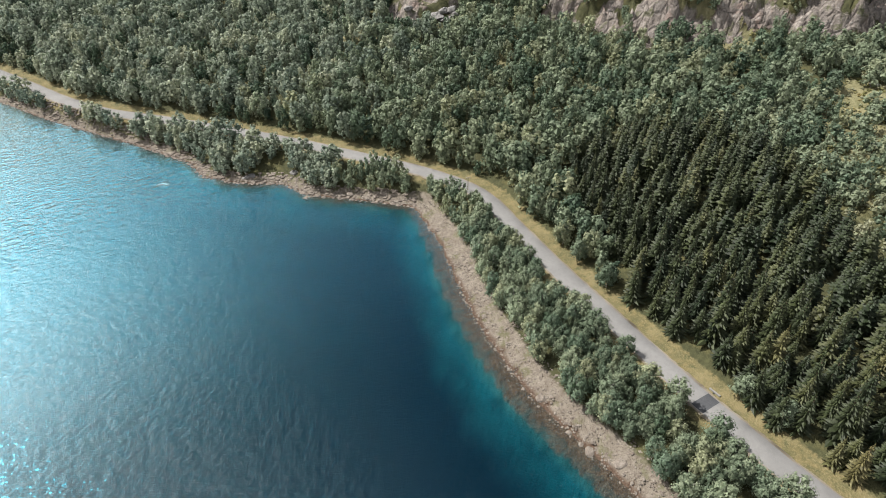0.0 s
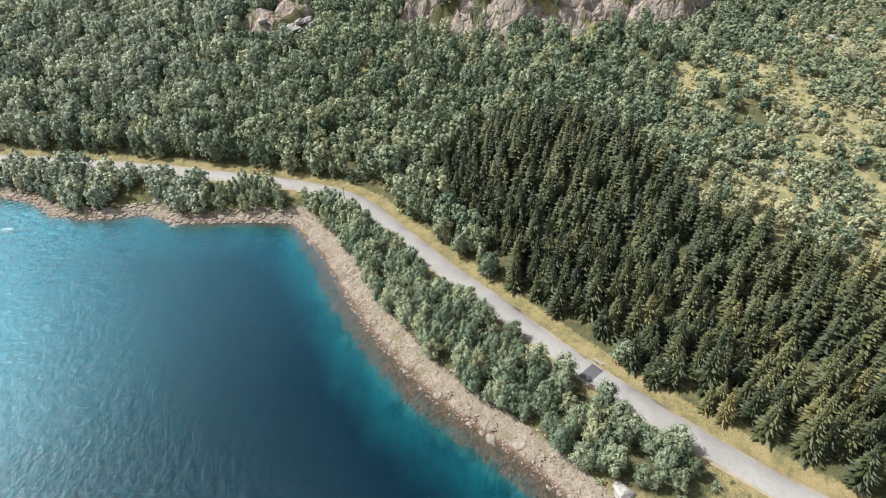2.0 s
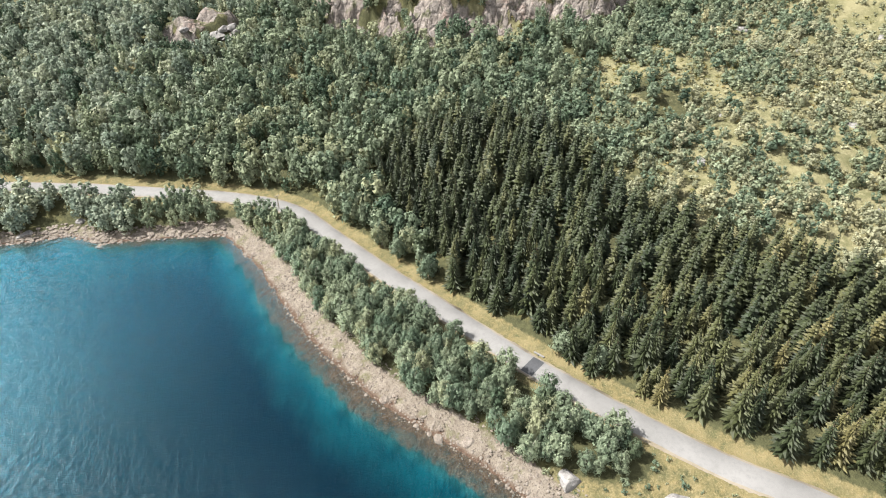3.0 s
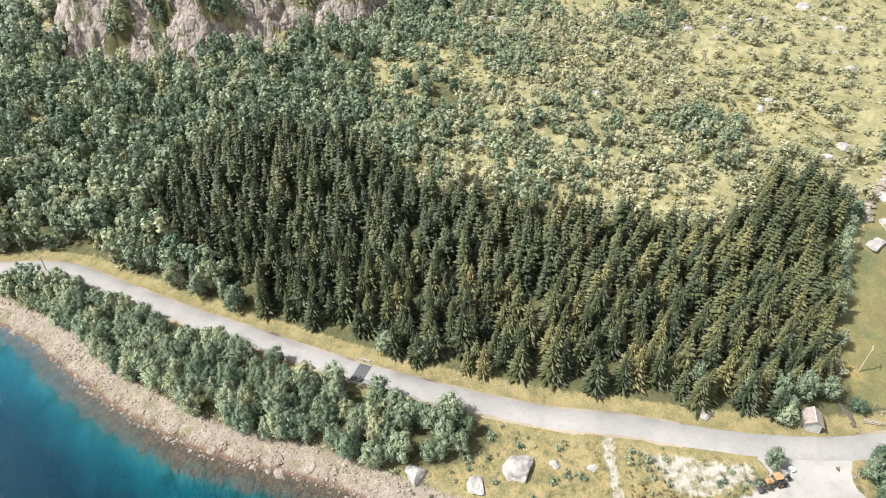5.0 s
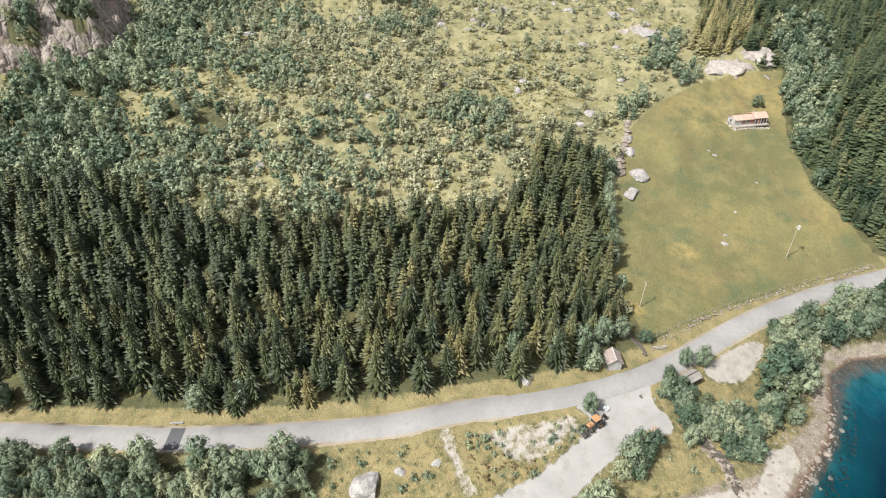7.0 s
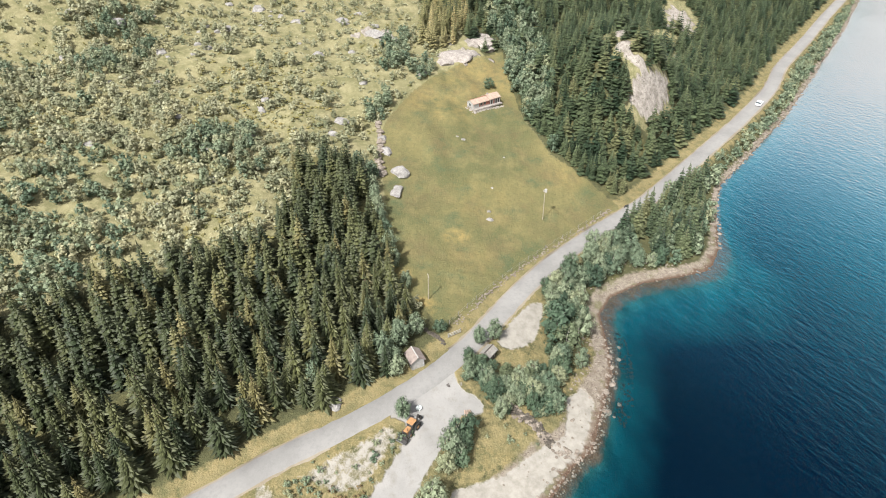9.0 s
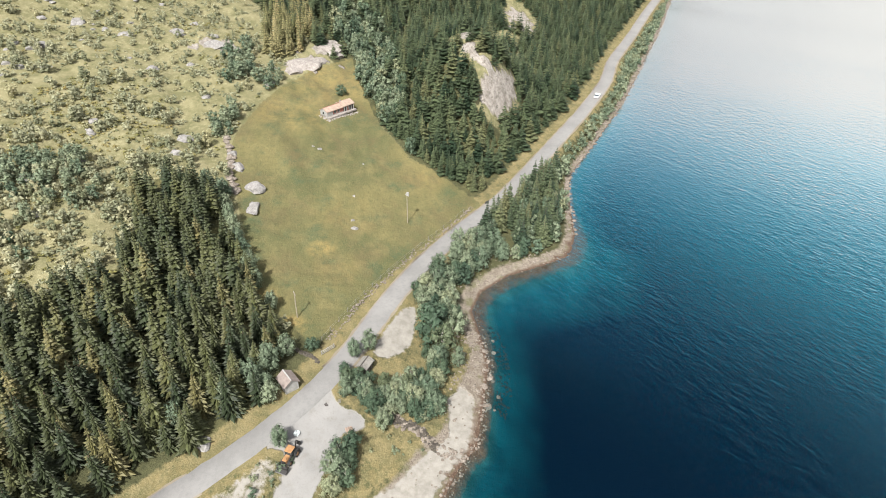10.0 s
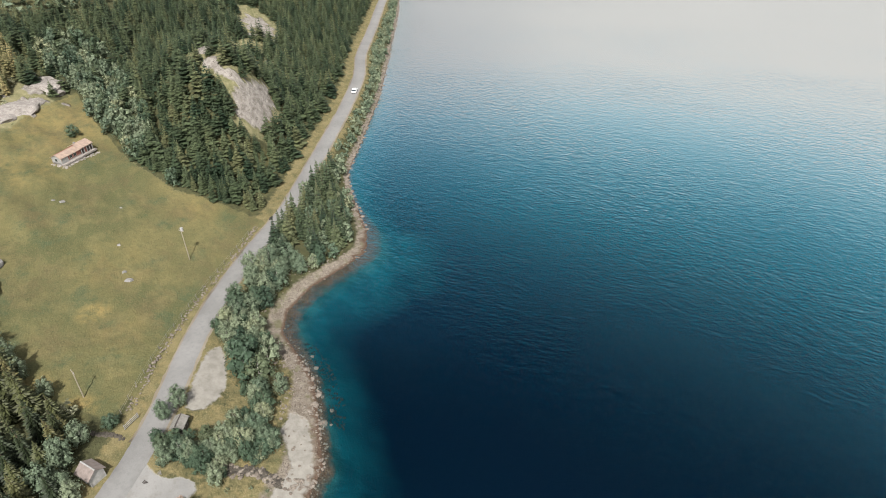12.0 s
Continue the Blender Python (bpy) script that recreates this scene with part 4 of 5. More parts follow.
# bushes between the yard, the hut and the sand
THICKET = [(100.6, -.6), (96.4, .9), (93.2, -.4), (92.2, -3), (89, -4.8), (88, -9), (87.6, -12), (89, -17), (95, -17.4), (97, -11.4), (95.4, -9), (97.4, -6.2), (98, -2.6)]
x, y, z, rng = spread((86, 102, -19, 2), 1.75, lambda x, y, r: (inside(THICKET, x, y) > 0) & (r < .9) & (np.hypot(x - 99.6, y + 3.2) > 1.7) & ~((np.abs(side(STREAM, x, y)) < 1.2) & (x < 88.6)), 33, .5)
shade = rng.uniform(0, 1, len(x)) < np.where(y > -9, .75, .35)
thicket = list(zip(x, y, z - .05, rng.uniform(1.8, 3.9, len(x)) * np.where(y < -9, 1.3, 1), rng.uniform(.95, 1.25, len(x))))
darker = [i % (4 if 85 < sp[0] < 130 else 13) == 0 for i, sp in enumerate(strip[:250])]
for models, dark in ((birch_models, False), (alder_models, True)):
    plant(models, [sp for sp, d in zip(strip[:250] + thicket, darker + list(shade)) if d == dark], rng)
if strip[250:]:
    plant_wood("birch_thicket", BIRCH_FAR, strip[250:], BIRCH, "low birches between the road and the stony shore", "trees")
x, y, z, rng = spread((-240, -30, 120, 300), 2.9, lambda x, y, r: shore_birch(x, y, r), 15)
# far shore birches get the leaf colour with haze put into it
plant_wood("shore_birches", BIRCH_FAR, list(zip(x, y, z, rng.uniform(4.2, 7.0, len(x)), rng.uniform(.9, 1.25, len(x)))), BIRCH_HAZED,
           "low birches along the far shore, paled as by haze", "trees")
x, y, z, rng = spread((178, 470, -235, -60), 2.3, lambda x, y, r: shore_birch(x, y, r) & (side(ROAD_LINE, x, y) < -4.6), 16)
plant_wood("shore_scrub", BUSH_FAR, list(zip(x, y, z, rng.uniform(1.6, 3.6, len(x)), rng.uniform(1.0, 1.35, len(x)))), BIRCH,
           "low leafy scrub on the bank below the road", "bushes")


def slope_birch(x, y, r):
    dr = side(ROAD_LINE, x, y)
    u = x - .9 * y
    dense = np.interp(u + 14 * waves(x * .7, y * .7), [-80, -45, 0, 60], [.97, .80, .45, .22]) * (1 - .85 * ramp(lumps(x, y, 19, 5), .62, .76) * (u > -90))
    return (dr > np.where(x < 42, 5.8, 8)) & (inside(PLANTATION, x, y) < -1) & ~bare(x, y) & (r < dense) & (x < 158 + np.maximum(y - 20, 0)) & (inside(LAND, x, y) > 0)


x, y, z, rng = spread((-260, 330, 5, 330), 3.7, slope_birch, 17)
u = x - .9 * y
hi = rng.uniform(.58, 1.22, len(x)) * np.interp(u, [-80, -20, 40], [8.2, 5.6, 3.8])
woods = list(zip(x, y, z, hi, rng.uniform(.72, 1.1, len(x)) * np.interp(u, [-60, 20], [1, 1.3])))
scrub = [bool(v) for v in u + 14 * waves(x * .5, y * .5) > -5]
dark = rng.uniform(0, 1, len(woods)) < .10 + .30 * ramp(lumps(x, y, 16, 14), .45, .75)
# further along the slope, more birches take the haze-paled leaf colour
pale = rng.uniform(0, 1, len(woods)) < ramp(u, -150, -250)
plant_wood("birch_wood", BIRCH_FAR, [s for s, f, d, p in zip(woods, scrub, dark, pale) if not f and not d and not p], BIRCH, "grey-green birch wood on the mountainside", "trees")
plant_wood("downy_birch_wood", BIRCH_FAR, [s for s, f, d, p in zip(woods, scrub, dark, pale) if not f and not d and p], BIRCH_HAZED, "grey-green birches on the mountainside, paled as by haze", "trees")
plant_wood("rowan_wood", BIRCH_FAR, [(a, b, c, h * .85, w) for (a, b, c, h, w), f, d in zip(woods, scrub, dark) if not f and d], ALDER, "darker green rowans and alders among the birches", "trees")
plant_wood("birch_scrub", BIRCH_FAR, [s for s, f in zip(woods, scrub) if f], BUSH, "pale birch scrub thinning out over the heath", "trees")


x, y, z, rng = spread((-330, 560, -250, 420), 7.5, lambda x, y, r: (side(ROAD_LINE, x, y) > 9) & (inside(LAND, x, y) < 0) & (inside(LAND, x, y) > -90) & ~bare(x, y), 21)
plant_wood("upper_wood", TINY, list(zip(x, y, z, rng.uniform(5, 8, len(x)), rng.uniform(1.2, 1.7, len(x)))), BIRCH, "birch wood higher up the mountain", "trees")


def heath_bush(x, y, r):
    dr = side(ROAD_LINE, x, y)
    u = x - .9 * y + 16 * waves(x * .8 + 3, y * .8)
    return (dr > 9) & (inside(PLANTATION, x, y) < 0) & ~bare(x, y) & (u > -70) & (inside(LAND, x, y) > 0) & (wooded(x, y) < .5) & (r < np.interp(u, [-70, -20, 40], [.7, 1.0, 1.0]) * (1 - .7 * ramp(waves(x * .55 + 9, y * .8 + 4), .4, .75)))


def heath_tree(x, y, r):
    """Round birch and willow bushes in drifts, fewer on the open heath above the meadow."""
    u = x - .9 * y
    drift = ramp(.6 * lumps(x, y, 24, 7) + .4 * lumps(x, y, 9, 12), .30, .62)
    much = np.interp(u, [-60, 20, 70, 110, 170], [.95, .92, .75, .42, .30])
    return heath_bush(x, y, r * .5) & (r < much * (.18 + .82 * drift))


x, y, z, rng = spread((20, 330, 10, 260), 2.9, heath_tree, 18, .6)
u = x - .9 * y
tall = rng.uniform(.65, 1.25, len(x)) * np.interp(u, [-60, 20, 100, 170], [4.4, 3.8, 3.0, 2.4])
brush = list(zip(x, y, z - .1, tall, rng.uniform(.95, 1.4, len(x))))
green = u + 60 * (lumps(x, y, 22, 4) - .5) + rng.normal(0, 12, len(x)) < 42
plant_wood("slope_bushes", HEATH_TREE, [b for b, c in zip(brush, green) if c], BIRCH, "green birch and willow bushes on the slope", "bushes")
plant_wood("willow_bushes", HEATH_TREE, [b for b, c in zip(brush, green) if not c], BUSH, "round pale grey-green willow bushes on the heath", "bushes")
x, y, z, rng = spread((20, 330, 10, 260), 2.7, heath_bush, 29)
keep = rng.uniform(0, 1, len(x)) < .52
plant_wood("heath_bushes", SHRUB_LOW, [b for b, k in zip(zip(x, y, z - .1, rng.uniform(.5, 1.4, len(x)), rng.uniform(1.3, 2.1, len(x))), keep) if k], BUSH, "low pale willow and juniper scrub on the heath", "bushes")


x, y, z, rng = spread((20, 260, 20, 240), 2.45, lambda x, y, r: (side(ROAD_LINE, x, y) > 12) & (inside(PLANTATION, x, y) < 0) & ~bare(x, y) & (inside(LAND, x, y) > 0) &
                       (wooded(x, y) < .5) & (r < .9 * ramp(lumps(x, y, 19, 5), .60, .70) + .10 * (x - .9 * y > 0)), 26)
plant_wood("bracken", SHRUB_LOW, list(zip(x, y, z - .05, rng.uniform(.35, .85, len(x)), rng.uniform(1.7, 2.8, len(x)))), BRACKEN, "yellow-green bracken in the clearings of the slope", "bracken")


def edge_birch(x, y, r):
    """Clusters of young birches on the heath and along the meadow's upper wall."""
    near = ((np.hypot((x - 223) / 18, (y - 35) / 5) < 1) | (np.hypot((x - 188) / 11, (y - 33.5) / 3) < 1) | (np.hypot((x - 212) / 7, (y - 24.5) / 3.6) < 1)) & (r < .7)
    spots = np.zeros(len(x), bool)
    for cx, cy, rad in ((147, 68, 12), (156, 63, 7), (188, 112, 12), (210, 128, 12)):
        spots |= np.hypot(x - cx, y - cy) < rad * (.7 + .6 * waves(x * 1.5, y * 1.5))
    return (near | spots) & (inside(MEADOW, x, y) < -1) & (r < .85)


x, y, z, rng = spread((130, 260, 15, 130), 2.6, edge_birch, 24, .6)
plant_wood("heath_birches", BIRCH_FAR, list(zip(x, y, z, rng.uniform(2.6, 5.2, len(x)), rng.uniform(.9, 1.25, len(x)))), BIRCH, "clusters of young grey-green birches on the heath", "trees")
x, y, z, rng = spread((222, 285, 10, 36), 2.7, lambda x, y, r: (inside([(236, 29), (228, 25), (231, 20), (244, 15), (258, 13), (276, 14), (280, 22), (266, 31)], x, y) > 0) & (r < .8), 25, .5)
plant_wood("outcrop_spruces", SPRUCE_FINE, list(zip(x, y, z, rng.uniform(6, 10.5, len(x)), rng.uniform(.95, 1.25, len(x)))), SPRUCE_GOLD, "yellowish green spruces crowding behind the pale outcrop", "trees")

# birches and bushes that stand alone
for k, (tx, ty, high, wide) in enumerate(((51.2, 68.0, 5.4, 1.5), (55.6, 62.6, 5.2, 1.45), (92.6, 19.6, 6.0, 1.1), (96.4, 15.6, 6.5, 1.1), (88.0, 26.4, 6.0, 1.1), (100.6, 13.2, 6.5, 1.2),
                                          (103.6, 10.6, 5.0, 1.3), (99.2, 13.8, 6.0, 1.0), (34.2, 97.5, 6.5, 1.1), (30.0, 106.5, 6.0, 1.2), (27.5, 112.5, 6.5, 1.2), (25.5, 121.0, 6.5, 1.2), (84.4, 9.9, 4.4, 1.35),
                                          (104.8, -4.6, 4.8, 1.2), (93.4, 12.6, 5.0, 1.2), (95.4, 13.4, 4.6, 1.2), (103.2, -1.6, 4.4, 1.3), (150.5, 28.6, 5.2, 1.3), (137, 24.6, 5.4, 1.2), (121, 17.8, 5.2, 1.2), (125.4, 19.6, 5.6, 1.1), (130, 21.6, 5.0, 1.2), (133.6, 23.2, 4.6, 1.2), (141, 26, 5.6, 1.1), (145, 27.4, 4.8, 1.2), (153, 33, 4.8, 1.2), (115.4, 14.2, 4.4, 1.2))):
    lone = tagged(new("birch"), "rounded grey-green birch standing by itself", "tree", "single birches")
    for piece in birch_models[k % 7].children:
        part(piece.name.split(".")[0], piece.data, parent=lone)
    lone.matrix_basis = pose(tx, ty, float(height(tx, ty)[0]) - .05, 0, 0, 50 * k) @ Matrix.Diagonal((high * wide * .74, high * wide * .74, high, 1))
x, y, z, rng = spread((30, 100, -14, 60), 2.0, lambda x, y, r: ((inside(GLADE, x, y) > 0) | (inside(LAWN, x, y) > 0) | (inside(LOT, x, y) > -1.5)) & (r < .75 * ramp(lumps(x, y, 6, 3), .35, .65)) & (side(ROAD_LINE, x, y) < -3.4) &
                       (inside(TRACK, x, y) < -.6) & (np.hypot(x - 54, y - 34.6) > 4), 19)
plant_wood("grass_tufts", BUSH_FAR, list(zip(x, y, z - .15, rng.uniform(.4, 1.5, len(x)), rng.uniform(.8, 1.5, len(x)))), BIRCH, "low shrubs and tall grass in the glade", "shrubs")


# dark alders by the yard, the pad and the farmhouse
for k, (tx, ty, high, wide) in enumerate(((108.6, -16.6, 9.4, 1.1), (105.6, -18.4, 7.0, 1.1), (105.2, 6.4, 3.0, 1.3), (77.6, -.4, 3.4, 1.2), (80.4, -.8, 4.2, 1.1), (83.2, -.9, 4.6, 1.0), (209.8, 2.4, 3.8, 1.2))):
    lone = tagged(new("alder"), "dark green rounded alder standing in the grass", "tree", "dark alders")
    trunk, crown = sorted(birch_models[k % 7].children, key=lambda piece: piece.name, reverse=True)
    part("trunk", trunk.data, parent=lone)
    leaves = crown.data.copy()
    leaves.materials[0] = ALDER
    part("crown", leaves, parent=lone)
    lone.matrix_basis = pose(tx, ty, float(height(tx, ty)[0]) - .05, 0, 0, 70 * k) @ Matrix.Diagonal((high * wide, high * wide, high, 1))


x, y, z, rng = spread((60, 76, 9, 28), 1.25, lambda x, y, r: ((np.hypot((x - 68.6) / 2.6, (y - 15.5) / 4.6) < 1) | (np.hypot((x - 65.6) / 1.6, (y - 21) / 3) < 1)) & (inside(YARD, x, y) < -.8) & (inside(TRACK, x, y) < -.3), 31)
plant_wood("dry_bracken", SHRUB_LOW, list(zip(x, y, z - .05, rng.uniform(.4, .9, len(x)), rng.uniform(1.0, 1.5, len(x)))), DRY_FERN, "rusty brown dry bracken below the gravel lot", "bracken")
x, y, z, rng = spread((60, 76, 9, 30), 1.7, lambda x, y, r: (np.hypot((x - 69) / 1.6, (y - 22.5) / 4.4) < 1) & (r < .8), 32)
plant_wood("lot_bushes", HEATH_TREE, list(zip(x, y, z - .1, rng.uniform(.8, 1.7, len(x)), rng.uniform(1.0, 1.4, len(x)))), BIRCH, "green bushes beside the gravel lot", "bushes")


# ---- stones ----
def boulder_mesh(seed, material, cuts=7, flat=.75, level=2, inner=.30):
    """An angular, worn rock about one metre across, its base below zero."""
    rng = np.random.default_rng(seed)
    bm = bmesh.new()
    bmesh.ops.create_icosphere(bm, subdivisions=level, radius=.55)
    planes = []
    for k in range(cuts):
        d = rng.normal(0, 1, 3)
        d /= np.linalg.norm(d)
        planes.append((Vector(d), rng.uniform(inner, inner + .16)))
    for v in bm.verts:
        for d, h in planes:
            over = v.co.dot(d) - h
            if over > 0:
                v.co -= d * over * .9
        v.co += v.co.normalized() * (noise.noise(v.co * 3.1 + Vector((seed, 0, 0))) * .07 + noise.noise(v.co * 9 + Vector((seed, 5, 0))) * .025)
        v.co.z = v.co.z * flat + .22 * flat
    me = bpy.data.meshes.new("boulder")
    bm.to_mesh(me)
    bm.free()
    me.materials.append(material)
    return me


BOULDERS = [boulder_mesh(300 + k, STONE, 7 + k % 3, .62 + .07 * (k % 4), 3) for k in range(6)]
COBBLES = [boulder_mesh(330 + k, SHORE_STONE, 6, .6, 1) for k in range(6)]
SHORE_ROCKS = [boulder_mesh(350 + k, SHORE_STONE, 7, .65, 2) for k in range(5)]


def boulder(x, y, size, label, mesh, turn=0.0, long=1.0, tall=1.0, name="boulder", group="", z=None):
    ob = tagged(new(name, mesh), label, "rock", group)
    z = float(height(x, y)[0]) if z is None else z
    ob.matrix_basis = pose(x, y, z - (.05 + .16 * tall) * size, 0, 0, turn) @ Matrix.Diagonal((size * long, size, size * tall, 1))
    return ob


boulder(54.2, 35.6, 4.9, "big pale grey boulder in the roadside glade", BOULDERS[0], 40, 1.1, 1.1)
boulder(41.2, 45.6, 4.0, "pale grey boulder in tall grass by the birches", BOULDERS[1], 10, 1.1, 1.0)
boulder(47.2, 38.0, 3.0, "low pale boulder in the glade", BOULDERS[2], 70, 1.2, .6)
boulder(58.6, 32.2, 1.7, "small tan boulder beside a big one", BOULDERS[3], 15, 1, .7)
boulder(63.0, 28.0, 1.5, "small half-buried stone in the grass", BOULDERS[4], 0, 1.3, .5)
boulder(85.5, 22.4, 2.6, "rounded grey boulder on the road verge", BOULDERS[5], 30, 1.3, .8)
boulder(155.4, 22.6, 4.8, "large pale boulder in the hay meadow", BOULDERS[3], -20, 1.1, .8)
boulder(148.0, 22.2, 4.0, "low flat pale boulder in the hay meadow", BOULDERS[2], 10, 1.5, .5)
boulder(163.8, 27.6, 4.2, "pale boulder at the meadow's stone wall", BOULDERS[4], 55, 1.1, .85)
boulder(170.5, 29.8, 3.0, "pale boulder at the meadow's stone wall", BOULDERS[1], 5, 1.0, .8)
for mx, my, ms in ((143.6, -1.6, 1.9), (146.5, -1.0, 1.1), (176.5, 8.0, 1.5), (156.4, -1.4, 1.0), (177.5, 9.6, .9), (171, -4, .8)):
    boulder(mx, my, ms, "small stone lying in the hay meadow", BOULDERS[int(mx) % 6], mx * 7, 1.2, .6, group="meadow stones")
boulder(-37.2, 141.6, 2.4, "dark wet rock at the water's edge", SHORE_ROCKS[0], 20, 1.3, .7, "shore_rock", z=-.2)
boulder(-79.2, 149.0, 2.2, "small rock islet in the lake", SHORE_ROCKS[1], 0, 1.6, .6, "rock_islet", z=-.3)
boulder(-42.3, 152.6, 2.6, "pale rounded boulder above the shore", BOULDERS[5], 0, 1.1, .7)
boulder(-55.5, 151.8, 3.0, "pale flat boulder above the shore", BOULDERS[2], 30, 1.3, .5)

OUTCROP = [boulder_mesh(370 + k, PALE_STONE, 9, .8, 3) for k in range(4)]
# pale rounded outcrop at the meadow's upper corner
for k, (ox, oy, size, turn, long, tall) in enumerate(((227, 15.5, 10.5, -55, 1.3, .42), (222.5, 18.5, 6, 20, 1.2, .45), (231.5, 11.5, 7.5, -30, 1.2, .5), (243, 6.5, 10, 10, 1.3, .5),
                                                      (249.5, 8.5, 8, -20, 1.1, .55), (238, 5.2, 5.5, 40, 1.3, .5), (253.5, 11.5, 5, 0, 1.2, .7))):
    boulder(ox, oy, size, "pale pinkish rock of a rounded outcrop above the meadow", OUTCROP[k % 4], turn, long, tall, "outcrop_rock", "outcrop rocks")

# grey blocks fallen below the ledge high on the slope
rng = np.random.default_rng(44)
for k in range(11):
    bx, by = rng.uniform(-16, 5), rng.uniform(228.5, 234)
    boulder(bx, by, rng.uniform(2.2, 4.4), "grey angular block below a ledge in the birch wood", BOULDERS[k % 6], rng.uniform(0, 360), 1.3, 1.0, "rock_block", "blocks below the ledge")
# stones of the heath
rng = np.random.default_rng(41)
n = 0
while n < 105:
    hx, hy = rng.uniform(85, 290), rng.uniform(25, 210)
    u = hx - .9 * hy
    if side(ROAD_LINE, hx, hy)[0] < 45 or inside(MEADOW, np.array([hx]), np.array([hy]))[0] > -3 or inside(PLANTATION, np.array([hx]), np.array([hy]))[0] > -3:
        continue
    if rng.uniform() > np.interp(u, [-70, 0, 80], [.12, .45, 1]) or inside(CLIFF, np.array([hx]), np.array([hy]))[0] > 0:
        continue
    s = rng.choice([1.6, 2.4, 3.4, 4.8], p=[.35, .35, .2, .1])
    boulder(hx, hy, s, "pale weathered boulder among heath bushes", BOULDERS[n % 6], rng.uniform(0, 360), rng.uniform(1, 1.5), rng.uniform(.6, .95), group="heath boulders")
    n += 1
for hx, hy, s in ((158, 157, 4.2), (152, 161, 3.2), (98.5, 154.5, 2.6), (101, 151, 3.4), (236, 45, 6), (224.5, 96, 5), (247, 92, 5), (215, 60, 4)):
    boulder(hx, hy, s, "large pale boulder on the open slope", BOULDERS[int(hx) % 6], hx * 11, 1.3, .8, group="heath boulders")


def strew(name, line, count, span, sizes, label, seed, meshes=COBBLES, rule=None):
    """Stones strewn along a line, joined into one mesh."""
    rng = np.random.default_rng(seed)
    base = []
    for m in meshes:
        v = np.array([p.co[:] for p in m.vertices])
        f = np.array([p.vertices[:] for p in m.polygons])
        base.append((v, f))
    d = np.r_[0, np.cumsum(np.linalg.norm(np.diff(line, axis=0), axis=1))]
    s = rng.uniform(0, d[-1], count)
    px, py = np.interp(s, d, line[:, 0]), np.interp(s, d, line[:, 1])
    qx, qy = np.interp(s + .5, d, line[:, 0]), np.interp(s + .5, d, line[:, 1])
    a = np.arctan2(qy - py, qx - px)
    off = rng.uniform(span[0], span[1], count)
    px, py = px - np.sin(a) * off, py + np.cos(a) * off
    if rule is not None:
        ok = rule(px, py)
        px, py = px[ok], py[ok]
    pz = height(px, py)
    size = np.exp(rng.uniform(math.log(sizes[0]), math.log(sizes[1]), len(px)))
    V, F, n = [], [], 0
    for i in range(len(px)):
        v, f = base[i % len(base)]
        t = rng.uniform(0, 6.283)
        w = v * np.array([rng.uniform(1, 1.5), 1, rng.uniform(.6, 1)]) * size[i]
        V.append(np.stack([px[i] + w[:, 0] * math.cos(t) - w[:, 1] * math.sin(t), py[i] + w[:, 0] * math.sin(t) + w[:, 1] * math.cos(t), pz[i] - .08 * size[i] + w[:, 2]], 1))
        F.append(f + n)
        n += len(v)
    return tagged(new(name, mesh_of(name, np.concatenate(V), np.concatenate(F), meshes[0].materials[0])), label, "stones", kind="stuff")


near_shore = np.array([p for p in SHORE_LINE if -8 < p[0] < 140])
left_shore = np.array([p for p in SHORE_LINE if -165 < p[0] < -5])
far_shore = np.array([p for p in SHORE_LINE if 138 < p[0] < 430])
strew("beach_stones", near_shore, 5000, (-1.0, 6.5), (.18, .6), "small pale and rusty stones on the beach", 1, rule=lambda x, y: ((inside(SAND, x, y) < -.4) | (np.sin(x * 37 + y * 91) > .93)) & ((x < 112) | (np.sin(x * 53 + y * 71) > .6)))
strew("beach_cobbles", near_shore, 150, (.2, 3.5), (.4, .8), "larger stones along the drift line", 2)
strew("shore_cobbles", left_shore, 1500, (-.8, 4.0), (.5, 1.3), "brown boulders piled along the shore", 3)
strew("far_shore_stones", far_shore, 700, (-.6, 1.6), (.5, 1.4), "stones along the far water's edge", 4)
strew("shallow_stones", np.array([(92, -24), (98, -26.5), (104, -28), (110, -28)], float), 12, (-2.6, .8), (.7, 1.5), "stones in the shallows off the beach", 5)
rng = np.random.default_rng(8)
for k in range(60):
    sx, sy, sa = along(left_shore if k % 3 else near_shore, rng.uniform(0, 175 if k % 3 else 190))
    off = rng.uniform(-.3, 3.0)
    boulder(sx - math.sin(sa) * off, sy + math.cos(sa) * off, rng.uniform(1.0, 1.9), "brown lakeside boulder on the stony shore", SHORE_ROCKS[k % 5],
            rng.uniform(0, 360), rng.uniform(1, 1.4), rng.uniform(.6, .9), "shore_rock", "shore rocks")

# stream bed from the roadside down to the beach
WET_STONE = stone_material("wet_dark_stone", (.030, .026, .022), (.085, .074, .062), (.05, .045, .03))
# stone colour includes the dark teal tint of the water above
DROWNED = stone_material("drowned_stone", (.006, .014, .015), (.014, .030, .032), (.010, .022, .022))
DARK_COBBLES = [boulder_mesh(380 + k, WET_STONE, 6, .6, 1) for k in range(4)]
stream = spline(STREAM, 6)
strew("stream_stones", stream, 150, (-1.0, 1.0), (.3, .9), "pale stones in the stream bed", 6)
strew("wet_stream_stones", stream[:26], 260, (-.8, .8), (.3, .8), "dark wet stones in the stream bed", 16, DARK_COBBLES)
strew("ditch_stones", spline([(105.2, 9.4), (104.5, 8.4), (103.8, 6.6), (102.2, 5)], 5), 90, (-.35, .35), (.3, .7), "dark stones in the ditch beside the gate", 17, DARK_COBBLES)
